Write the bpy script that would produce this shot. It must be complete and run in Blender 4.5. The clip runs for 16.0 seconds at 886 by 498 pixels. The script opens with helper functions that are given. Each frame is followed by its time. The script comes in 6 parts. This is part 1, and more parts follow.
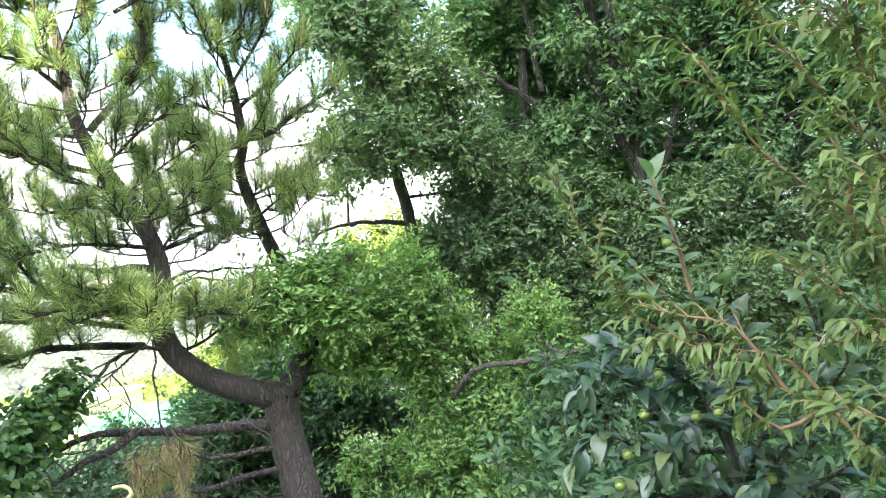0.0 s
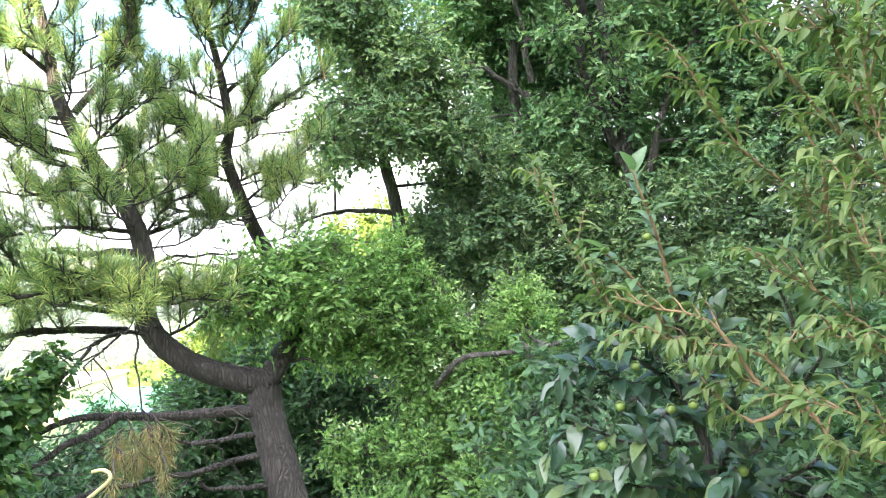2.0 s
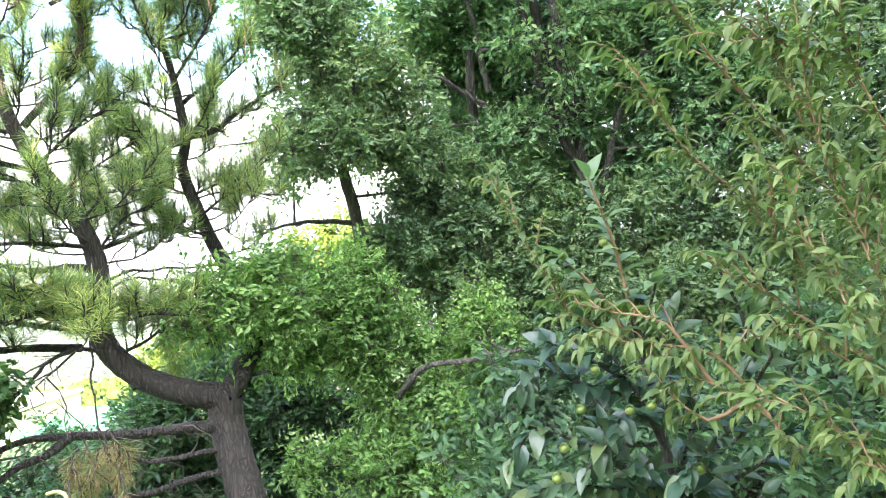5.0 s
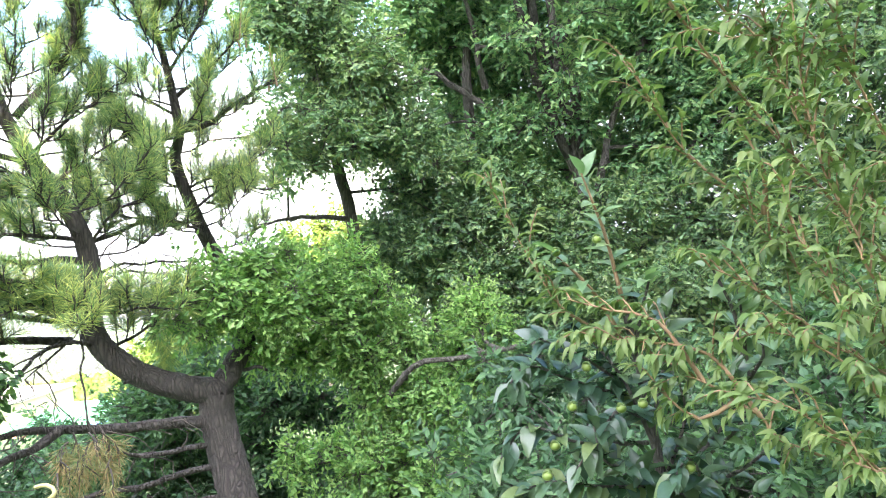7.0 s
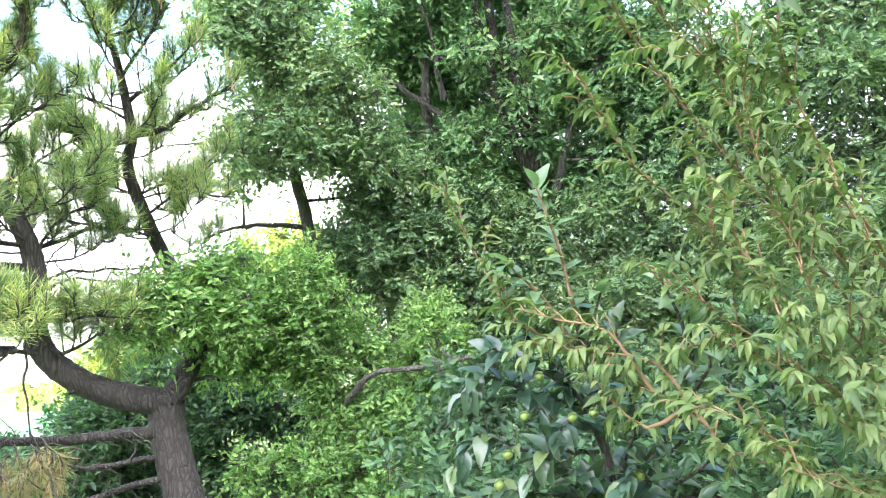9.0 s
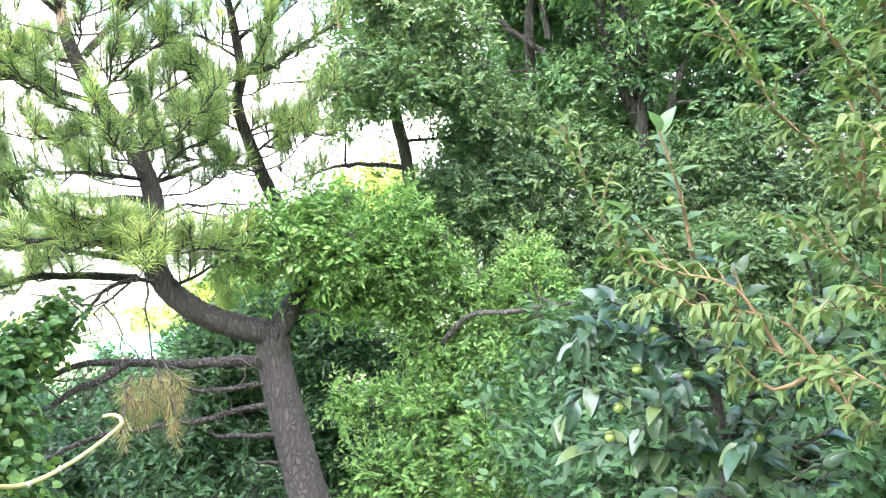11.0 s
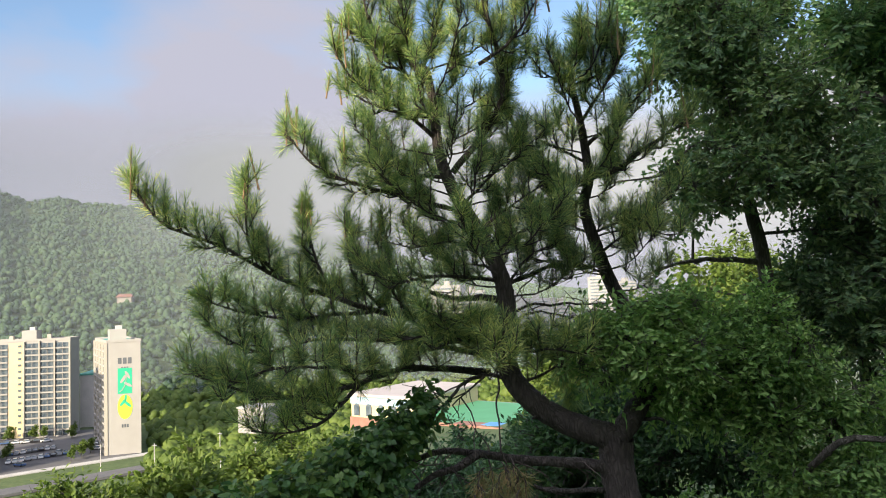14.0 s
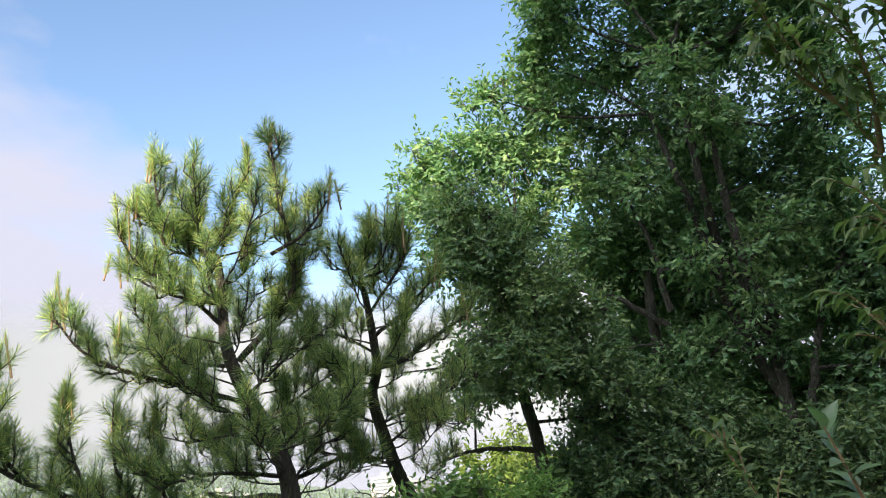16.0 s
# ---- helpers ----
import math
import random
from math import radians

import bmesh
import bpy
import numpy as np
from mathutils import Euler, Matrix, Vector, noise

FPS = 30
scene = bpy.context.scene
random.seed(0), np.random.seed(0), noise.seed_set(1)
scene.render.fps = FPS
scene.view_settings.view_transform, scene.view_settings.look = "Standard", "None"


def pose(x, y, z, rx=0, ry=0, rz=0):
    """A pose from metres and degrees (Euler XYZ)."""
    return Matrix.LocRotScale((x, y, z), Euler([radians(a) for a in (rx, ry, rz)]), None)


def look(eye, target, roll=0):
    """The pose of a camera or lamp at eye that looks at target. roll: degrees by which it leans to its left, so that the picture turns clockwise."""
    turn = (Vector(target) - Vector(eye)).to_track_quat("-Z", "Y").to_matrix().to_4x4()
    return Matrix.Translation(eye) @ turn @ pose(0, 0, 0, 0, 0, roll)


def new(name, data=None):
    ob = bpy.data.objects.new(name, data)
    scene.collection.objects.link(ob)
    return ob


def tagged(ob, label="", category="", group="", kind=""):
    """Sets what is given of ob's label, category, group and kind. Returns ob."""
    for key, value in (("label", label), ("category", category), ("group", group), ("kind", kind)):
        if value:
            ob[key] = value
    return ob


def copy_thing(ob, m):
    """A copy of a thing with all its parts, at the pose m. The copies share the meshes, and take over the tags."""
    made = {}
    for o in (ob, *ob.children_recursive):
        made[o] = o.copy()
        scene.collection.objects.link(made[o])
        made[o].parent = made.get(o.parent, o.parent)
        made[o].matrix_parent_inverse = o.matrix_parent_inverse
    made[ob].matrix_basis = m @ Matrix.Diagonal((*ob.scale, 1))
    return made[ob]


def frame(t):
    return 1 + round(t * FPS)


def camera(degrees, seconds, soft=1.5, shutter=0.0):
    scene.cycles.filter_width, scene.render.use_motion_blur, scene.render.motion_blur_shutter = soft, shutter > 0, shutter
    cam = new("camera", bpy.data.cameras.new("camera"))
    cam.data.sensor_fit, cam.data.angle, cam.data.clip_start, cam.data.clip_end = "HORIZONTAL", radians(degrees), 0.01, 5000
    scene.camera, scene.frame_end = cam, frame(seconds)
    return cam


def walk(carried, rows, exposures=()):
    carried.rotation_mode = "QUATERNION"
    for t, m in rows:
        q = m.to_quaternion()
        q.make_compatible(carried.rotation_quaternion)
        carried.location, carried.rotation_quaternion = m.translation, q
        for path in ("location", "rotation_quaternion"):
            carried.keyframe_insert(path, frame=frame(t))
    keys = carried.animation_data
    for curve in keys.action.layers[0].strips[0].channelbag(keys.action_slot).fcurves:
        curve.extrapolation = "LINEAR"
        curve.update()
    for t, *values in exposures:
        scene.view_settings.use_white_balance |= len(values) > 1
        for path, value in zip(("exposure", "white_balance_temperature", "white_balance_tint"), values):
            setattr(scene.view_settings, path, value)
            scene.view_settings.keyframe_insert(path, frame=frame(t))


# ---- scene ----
cam = camera(63.4, 16.0, soft=1.0)
PATH = [
    (0, (0.049, 0.312, 5.915), (0.087, 2.311, 5.945), -6.0),
    (0.5, (0.06, 0.309, 5.915), (0.109, 2.308, 5.954), -5.0),
    (1, (0.062, 0.308, 5.915), (0.116, 2.307, 5.953), -4.5),
    (1.5, (0.063, 0.306, 5.91), (0.119, 2.305, 5.939), -4.4),
    (2, (0.067, 0.304, 5.912), (0.134, 2.303, 5.912), -4.9),
    (2.5, (0.067, 0.304, 5.914), (0.154, 2.302, 5.892), -5.5),
    (3, (0.069, 0.306, 5.915), (0.165, 2.303, 5.899), -5.8),
    (3.5, (0.062, 0.297, 5.914), (0.184, 2.293, 5.919), -6.0),
    (4, (0.059, 0.285, 5.909), (0.217, 2.278, 5.937), -6.1),
    (4.5, (0.063, 0.286, 5.91), (0.237, 2.279, 5.932), -6.1),
    (7, (0.074, 0.3, 5.902), (0.265, 2.291, 5.911), -5.3),
    (7.5, (0.077, 0.301, 5.9), (0.28, 2.29, 5.932), -5.1),
    (8, (0.078, 0.293, 5.903), (0.314, 2.279, 5.949), -5.1),
    (8.5, (0.084, 0.292, 5.904), (0.367, 2.271, 5.951), -4.9),
    (8.7, (0.083, 0.288, 5.902), (0.392, 2.264, 5.944), -4.8),
    (10.8, (0.051, 0.335, 5.915), (0.211, 2.325, 5.795), -3.3),
    (11, (0.024, 0.331, 5.917), (0.073, 2.327, 5.796), -3.2),
    (11.5, (-0.039, 0.33, 5.931), (-0.299, 2.311, 5.832), -3.2),
    (12, (-0.011, 0.322, 6.034), (-0.578, 2.238, 5.961), -2.3),
    (12.5, (-0.023, 0.326, 6.055), (-0.808, 2.165, 6.099), -1.6),
    (13, (-0.026, 0.324, 6.073), (-0.94, 2.096, 6.226), -1.2),
    (13.5, (-0.02, 0.323, 6.071), (-0.965, 2.076, 6.262), -1.6),
    (14, (-0.003, 0.331, 6.058), (-0.84, 2.142, 6.195), -2.2),
    (14.5, (0.014, 0.333, 6.052), (-0.684, 2.203, 6.181), -2.8),
    (15, (0.033, 0.326, 6.056), (-0.52, 2.237, 6.258), -3.0),
    (15.5, (-0.013, 0.298, 6.036), (-0.415, 2.21, 6.466), -4.4),
    (16, (-0.026, 0.284, 6.015), (-0.242, 2.17, 6.646), -5.0),
]
EXPOSURES = [(t, stops, 6250, 12.5) for t, stops in (
    (0, 3.1), (0.6, 3.3), (4.5, 3.35), (7.0, 3.5), (8.7, 3.65), (10.8, 3.95), (11.5, 3.35), (12.0, 2.55), (12.5, 1.8), (13.0, 1.2), (13.6, 0.8), (14.0, 0.95), (14.5, 1.35), (15.0, 1.4), (16.0, 1.4))]
CLOUD = (2.4, 2.38, 2.7, 1.0)
# how far the unseen sunward clouds are brightened as fill light
SUNWARD_FILL = 3.3

walk(cam, [(t, look(eye, target, roll)) for t, eye, target, roll in PATH], EXPOSURES)

# ---- world, sun ----
SUN_TRAVEL = Vector((0.16, 0.985, 0.0)).normalized()
SUN_ELEVATION = 17.0
world = bpy.data.worlds.new("sky")
scene.world = world
world.use_nodes = True
wt = world.node_tree
wt.nodes.clear()
w_out = wt.nodes.new("ShaderNodeOutputWorld")
w_bg = wt.nodes.new("ShaderNodeBackground")
w_sky = wt.nodes.new("ShaderNodeTexSky")
w_sky.sky_type = "NISHITA"
w_sky.sun_disc = False
w_sky.sun_elevation = radians(SUN_ELEVATION)
w_sky.sun_rotation = math.atan2(-SUN_TRAVEL.x, -SUN_TRAVEL.y)
w_sky.air_density, w_sky.dust_density, w_sky.ozone_density = 1.0, 0.7, 1.2
w_bg.inputs[1].default_value = 0.125
w_tc = wt.nodes.new("ShaderNodeTexCoord")
w_sep = wt.nodes.new("ShaderNodeSeparateXYZ")
wt.links.new(w_tc.outputs["Generated"], w_sep.inputs[0])
w_map = wt.nodes.new("ShaderNodeMapping")
w_map.inputs["Location"].default_value = (0.35, 0.1, 0.28)
w_map.inputs["Scale"].default_value = (1.0, 1.0, 2.2)
wt.links.new(w_tc.outputs["Generated"], w_map.inputs[0])
w_noise = wt.nodes.new("ShaderNodeTexNoise")
w_noise.inputs["Scale"].default_value = 2.6
w_noise.inputs["Detail"].default_value = 6.0
w_noise.inputs["Roughness"].default_value = 0.5
wt.links.new(w_map.outputs[0], w_noise.inputs["Vector"])
# the cloud deck is dense towards the horizon and opens upwards
w_up = wt.nodes.new("ShaderNodeMapRange")
w_up.inputs[1].default_value, w_up.inputs[2].default_value = 0.19, 0.33
w_up.inputs[3].default_value, w_up.inputs[4].default_value = 0.36, -0.12
wt.links.new(w_sep.outputs[2], w_up.inputs[0])
w_deck = wt.nodes.new("ShaderNodeMath")
w_deck.operation = "ADD"
wt.links.new(w_noise.outputs[0], w_deck.inputs[0])
wt.links.new(w_up.outputs[0], w_deck.inputs[1])
# one cloud towers over the deck above the valley's end
w_tower = wt.nodes.new("ShaderNodeVectorMath")
w_tower.operation = "DOT_PRODUCT"
w_tower.inputs[1].default_value = (-math.sin(radians(37)) * math.cos(radians(22)), math.cos(radians(37)) * math.cos(radians(22)), math.sin(radians(22)))
wt.links.new(w_tc.outputs["Generated"], w_tower.inputs[0])
w_heap = wt.nodes.new("ShaderNodeMapRange")
w_heap.inputs[1].default_value, w_heap.inputs[2].default_value = 0.974, 1.0
w_heap.inputs[3].default_value, w_heap.inputs[4].default_value = 0.0, 0.32
wt.links.new(w_tower.outputs["Value"], w_heap.inputs[0])
w_add = wt.nodes.new("ShaderNodeMath")
w_add.operation = "ADD"
wt.links.new(w_deck.outputs[0], w_add.inputs[0])
wt.links.new(w_heap.outputs[0], w_add.inputs[1])
w_ramp = wt.nodes.new("ShaderNodeValToRGB")
w_ramp.color_ramp.elements[0].position, w_ramp.color_ramp.elements[1].position = 0.42, 0.68
# unseen clouds towards the sun are thickened and brightened to fill the trees' shade
w_dot = wt.nodes.new("ShaderNodeVectorMath")
w_dot.operation = "DOT_PRODUCT"
w_dot.inputs[1].default_value = Vector((-SUN_TRAVEL.x, -SUN_TRAVEL.y, math.tan(radians(SUN_ELEVATION)))).normalized()
wt.links.new(w_tc.outputs["Generated"], w_dot.inputs[0])
w_cover = wt.nodes.new("ShaderNodeMapRange")
w_cover.inputs[1].default_value, w_cover.inputs[2].default_value = -0.1, 0.6
w_cover.inputs[3].default_value, w_cover.inputs[4].default_value = 0.0, 0.5
wt.links.new(w_dot.outputs["Value"], w_cover.inputs[0])
w_add2 = wt.nodes.new("ShaderNodeMath")
w_add2.operation = "ADD"
wt.links.new(w_add.outputs[0], w_add2.inputs[0])
wt.links.new(w_cover.outputs[0], w_add2.inputs[1])
wt.links.new(w_add2.outputs[0], w_ramp.inputs[0])
w_glow = wt.nodes.new("ShaderNodeMapRange")
w_glow.interpolation_type = "SMOOTHSTEP"
w_glow.inputs[1].default_value, w_glow.inputs[2].default_value = -0.35, 0.9
w_glow.inputs[3].default_value, w_glow.inputs[4].default_value = 1.0, SUNWARD_FILL
wt.links.new(w_dot.outputs["Value"], w_glow.inputs[0])
w_cloud = wt.nodes.new("ShaderNodeMix")
w_cloud.data_type, w_cloud.blend_type = "RGBA", "MULTIPLY"
w_cloud.inputs[0].default_value = 1.0
w_cloud.inputs[6].default_value = CLOUD
wt.links.new(w_glow.outputs[0], w_cloud.inputs[7])
w_mix = wt.nodes.new("ShaderNodeMix")
w_mix.data_type = "RGBA"
wt.links.new(w_ramp.outputs[0], w_mix.inputs[0])
wt.links.new(w_sky.outputs[0], w_mix.inputs[6])
wt.links.new(w_cloud.outputs[2], w_mix.inputs[7])
wt.links.new(w_mix.outputs[2], w_bg.inputs[0])
wt.links.new(w_bg.outputs[0], w_out.inputs[0])

sun = new("sun", bpy.data.lights.new("sun", "SUN"))
sun.data.energy, sun.data.angle, sun.data.color = 5.0, radians(0.53), (1.0, 0.86, 0.62)
sun_way = Vector((SUN_TRAVEL.x, SUN_TRAVEL.y, -math.tan(radians(SUN_ELEVATION))))
sun.matrix_world = look((0, 0, 60), Vector((0, 0, 60)) + sun_way)


# ---- materials ----
def base_mat(name):
    m = bpy.data.materials.new(name)
    m.use_nodes = True
    nt = m.node_tree
    return m, nt, nt.nodes["Principled BSDF"]


def ramp_node(nt, stops):
    r = nt.nodes.new("ShaderNodeValToRGB")
    el = r.color_ramp.elements
    while len(el) < len(stops):
        el.new(0.5)
    for e, (pos, col) in zip(el, stops):
        e.position, e.color = pos, (*col, 1.0)
    return r


def leaf_mat(name, dark, mid, light, rough=0.5, translucent=0.35, patch=1.2, by_object=False, spec=0.4):
    """Leaves: colour by leaf, a slow drift of hue over the crown, gloss, and light let through."""
    m, nt, bsdf = base_mat(name)
    if by_object:
        rnd = nt.nodes.new("ShaderNodeObjectInfo").outputs["Random"]
    else:
        rnd = nt.nodes.new("ShaderNodeNewGeometry").outputs["Random Per Island"]
    geo = nt.nodes.new("ShaderNodeNewGeometry")
    drift = nt.nodes.new("ShaderNodeTexNoise")
    drift.inputs["Scale"].default_value = patch
    drift.inputs["Detail"].default_value = 3.0
    nt.links.new(geo.outputs["Position"], drift.inputs["Vector"])
    mix = nt.nodes.new("ShaderNodeMix")
    mix.data_type = "FLOAT"
    mix.inputs[0].default_value = 0.5
    nt.links.new(rnd, mix.inputs[2])
    nt.links.new(drift.outputs[0], mix.inputs[3])
    r = ramp_node(nt, [(0.22, dark), (0.5, mid), (0.78, light)])
    nt.links.new(mix.outputs[0], r.inputs[0])
    fine = nt.nodes.new("ShaderNodeTexNoise")
    fine.inputs["Scale"].default_value = 90.0
    nt.links.new(geo.outputs["Position"], fine.inputs["Vector"])
    fr = nt.nodes.new("ShaderNodeMapRange")
    fr.inputs[3].default_value, fr.inputs[4].default_value = 0.8, 1.2
    nt.links.new(fine.outputs[0], fr.inputs[0])
    mul = nt.nodes.new("ShaderNodeMix")
    mul.data_type, mul.blend_type = "RGBA", "MULTIPLY"
    mul.inputs[0].default_value = 1.0
    nt.links.new(r.outputs[0], mul.inputs[6])
    nt.links.new(fr.outputs[0], mul.inputs[7])
    nt.links.new(mul.outputs[2], bsdf.inputs["Base Color"])
    bsdf.inputs["Roughness"].default_value = rough
    bsdf.inputs["Specular IOR Level"].default_value = spec
    tr = nt.nodes.new("ShaderNodeBsdfTranslucent")
    warm = nt.nodes.new("ShaderNodeMix")
    warm.data_type, warm.blend_type = "RGBA", "MULTIPLY"
    warm.inputs[0].default_value = 1.0
    warm.inputs[7].default_value = (1.0, 1.15, 0.65, 1.0)
    nt.links.new(mul.outputs[2], warm.inputs[6])
    nt.links.new(warm.outputs[2], tr.inputs[0])
    ms = nt.nodes.new("ShaderNodeMixShader")
    ms.inputs[0].default_value = translucent
    nt.links.new(bsdf.outputs[0], ms.inputs[1])
    nt.links.new(tr.outputs[0], ms.inputs[2])
    nt.links.new(ms.outputs[0], nt.nodes["Material Output"].inputs[0])
    return m


def rough_mat(name, stops, scale=6.0, rough=0.8, bump=0.3, stretch=(1, 1, 1), metallic=0.0, detail=6.0, coords="Object", dist=0.02):
    """A surface with two scales of noise in its colour and in its relief."""
    m, nt, bsdf = base_mat(name)
    tc = nt.nodes.new("ShaderNodeTexCoord")
    mp = nt.nodes.new("ShaderNodeMapping")
    mp.inputs["Scale"].default_value = stretch
    nt.links.new(tc.outputs[coords], mp.inputs[0])
    a = nt.nodes.new("ShaderNodeTexNoise")
    a.inputs["Scale"].default_value, a.inputs["Detail"].default_value = scale, detail
    b = nt.nodes.new("ShaderNodeTexNoise")
    b.inputs["Scale"].default_value, b.inputs["Detail"].default_value = scale * 0.13, 3.0
    nt.links.new(mp.outputs[0], a.inputs["Vector"])
    nt.links.new(mp.outputs[0], b.inputs["Vector"])
    mix = nt.nodes.new("ShaderNodeMix")
    mix.data_type = "FLOAT"
    mix.inputs[0].default_value = 0.45
    nt.links.new(a.outputs[0], mix.inputs[2])
    nt.links.new(b.outputs[0], mix.inputs[3])
    r = ramp_node(nt, stops)
    nt.links.new(mix.outputs[0], r.inputs[0])
    nt.links.new(r.outputs[0], bsdf.inputs["Base Color"])
    bp = nt.nodes.new("ShaderNodeBump")
    bp.inputs["Strength"].default_value = bump
    bp.inputs["Distance"].default_value = dist
    nt.links.new(a.outputs[0], bp.inputs["Height"])
    nt.links.new(bp.outputs[0], bsdf.inputs["Normal"])
    bsdf.inputs["Roughness"].default_value = rough
    bsdf.inputs["Metallic"].default_value = metallic
    return m


def plain(name, c, rough=0.7, scale=3.0, spread=0.12, metallic=0.0, bump=0.05):
    lo = tuple(v * (1 - spread) for v in c)
    hi = tuple(min(v * (1 + spread), 0.95) for v in c)
    return rough_mat(name, [(0.3, lo), (0.7, hi)], scale=scale, rough=rough, bump=bump, metallic=metallic)


def bark_mat(name, dark, light, scale=26.0):
    m, nt, bsdf = base_mat(name)
    tc = nt.nodes.new("ShaderNodeTexCoord")
    mp = nt.nodes.new("ShaderNodeMapping")
    mp.inputs["Scale"].default_value = (1.0, 1.0, 0.22)
    nt.links.new(tc.outputs["Object"], mp.inputs[0])
    warp = nt.nodes.new("ShaderNodeTexNoise")
    warp.inputs["Scale"].default_value = 9.0
    nt.links.new(mp.outputs[0], warp.inputs["Vector"])
    add = nt.nodes.new("ShaderNodeMix")
    add.data_type, add.blend_type = "RGBA", "LINEAR_LIGHT"
    add.inputs[0].default_value = 0.06
    nt.links.new(mp.outputs[0], add.inputs[6])
    nt.links.new(warp.outputs[1], add.inputs[7])
    vo = nt.nodes.new("ShaderNodeTexVoronoi")
    vo.feature = "DISTANCE_TO_EDGE"
    vo.inputs["Scale"].default_value = scale
    nt.links.new(add.outputs[2], vo.inputs["Vector"])
    ns = nt.nodes.new("ShaderNodeTexNoise")
    ns.inputs["Scale"].default_value, ns.inputs["Detail"].default_value = 40.0, 6.0
    nt.links.new(tc.outputs["Object"], ns.inputs["Vector"])
    big = nt.nodes.new("ShaderNodeTexNoise")
    big.inputs["Scale"].default_value = 2.5
    nt.links.new(tc.outputs["Object"], big.inputs["Vector"])
    h = nt.nodes.new("ShaderNodeMapRange")
    h.inputs[1].default_value, h.inputs[2].default_value = 0.0, 0.3
    nt.links.new(vo.outputs["Distance"], h.inputs[0])
    mx = nt.nodes.new("ShaderNodeMath")
    mx.operation = "MULTIPLY"
    nt.links.new(h.outputs[0], mx.inputs[0])
    nt.links.new(ns.outputs[0], mx.inputs[1])
    m2 = nt.nodes.new("ShaderNodeMix")
    m2.data_type = "FLOAT"
    m2.inputs[0].default_value = 0.35
    nt.links.new(mx.outputs[0], m2.inputs[2])
    nt.links.new(big.outputs[0], m2.inputs[3])
    mid = tuple((a + b) / 2 for a, b in zip(dark, light))
    r = ramp_node(nt, [(0.04, dark), (0.3, mid), (0.62, light)])
    nt.links.new(m2.outputs[0], r.inputs[0])
    nt.links.new(r.outputs[0], bsdf.inputs["Base Color"])
    bp = nt.nodes.new("ShaderNodeBump")
    bp.inputs["Strength"].default_value, bp.inputs["Distance"].default_value = 1.0, 0.014
    nt.links.new(mx.outputs[0], bp.inputs["Height"])
    nt.links.new(bp.outputs[0], bsdf.inputs["Normal"])
    bsdf.inputs["Roughness"].default_value = 0.9
    return m


PINE_BARK = bark_mat("pine_bark", (0.020, 0.017, 0.015), (0.092, 0.078, 0.066), 48.0)
GREY_BARK = bark_mat("grey_bark", (0.04, 0.037, 0.03), (0.13, 0.118, 0.095), 75.0)
TWIG = rough_mat("young_twig", [(0.3, (0.20, 0.125, 0.062)), (0.7, (0.33, 0.225, 0.12))], scale=30.0, bump=0.2)
DEAD_TWIG = rough_mat("dead_twig", [(0.3, (0.05, 0.04, 0.035)), (0.7, (0.13, 0.105, 0.085))], scale=30.0, bump=0.3)
NEEDLE = leaf_mat("pine_needles", (0.082, 0.158, 0.06), (0.209, 0.339, 0.125), (0.73, 0.738, 0.234), translucent=0.3, rough=0.45, patch=0.9)
CANDLE = leaf_mat("young_pine_shoots", (0.161, 0.252, 0.061), (0.238, 0.342, 0.086), (0.342, 0.403, 0.112), translucent=0.25, rough=0.5, patch=2.0)
NEEDLE_DRY = leaf_mat("dry_needles", (0.148, 0.204, 0.07), (0.296, 0.283, 0.118), (0.401, 0.24, 0.118), rough=0.7, translucent=0.2, patch=5.0)
OAK = leaf_mat("dull_green_leaves", (0.076, 0.163, 0.084), (0.176, 0.327, 0.145), (0.339, 0.461, 0.199), translucent=0.45, rough=0.5, patch=0.8)
OAK_COOL = leaf_mat("blue_green_leaves", (0.075, 0.146, 0.079), (0.168, 0.282, 0.129), (0.293, 0.38, 0.156), translucent=0.45, rough=0.45, patch=0.9)
LIME = leaf_mat("bright_green_leaves", (0.095, 0.197, 0.065), (0.211, 0.368, 0.105), (0.363, 0.509, 0.172), translucent=0.5, rough=0.5, patch=1.2)
UNDER = leaf_mat("undergrowth_leaves", (0.033, 0.081, 0.039), (0.077, 0.161, 0.072), (0.137, 0.249, 0.094), translucent=0.4, rough=0.45, patch=1.5)
VINE = leaf_mat("vine_leaves", (0.037, 0.096, 0.034), (0.082, 0.18, 0.051), (0.176, 0.282, 0.068), translucent=0.4, rough=0.42, patch=1.5)
PERSIMMON = leaf_mat("persimmon_leaves", (0.031, 0.068, 0.049), (0.058, 0.116, 0.066), (0.157, 0.207, 0.073), rough=0.27, translucent=0.3, patch=2.0, spec=0.8)
PERSIMMON_YOUNG = leaf_mat("young_persimmon_leaves", (0.086, 0.162, 0.086), (0.142, 0.238, 0.107), (0.243, 0.334, 0.142), rough=0.3, translucent=0.4, patch=2.0, spec=0.7)
PLUM = leaf_mat("plum_leaves", (0.084, 0.143, 0.048), (0.159, 0.238, 0.074), (0.256, 0.318, 0.114), translucent=0.45, rough=0.4, patch=2.0)
SUNNY = leaf_mat("sunlit_scrub_leaves", (0.076, 0.128, 0.021), (0.119, 0.178, 0.03), (0.17, 0.23, 0.043), rough=0.6, patch=0.3)
WOODS = leaf_mat("far_woods_leaves", (0.052, 0.099, 0.048), (0.067, 0.124, 0.053), (0.107, 0.17, 0.075), rough=0.8, translucent=0.1, patch=0.012)
FRUIT = plain("unripe_fruit_skin", (0.17, 0.24, 0.045), rough=0.35, scale=20)
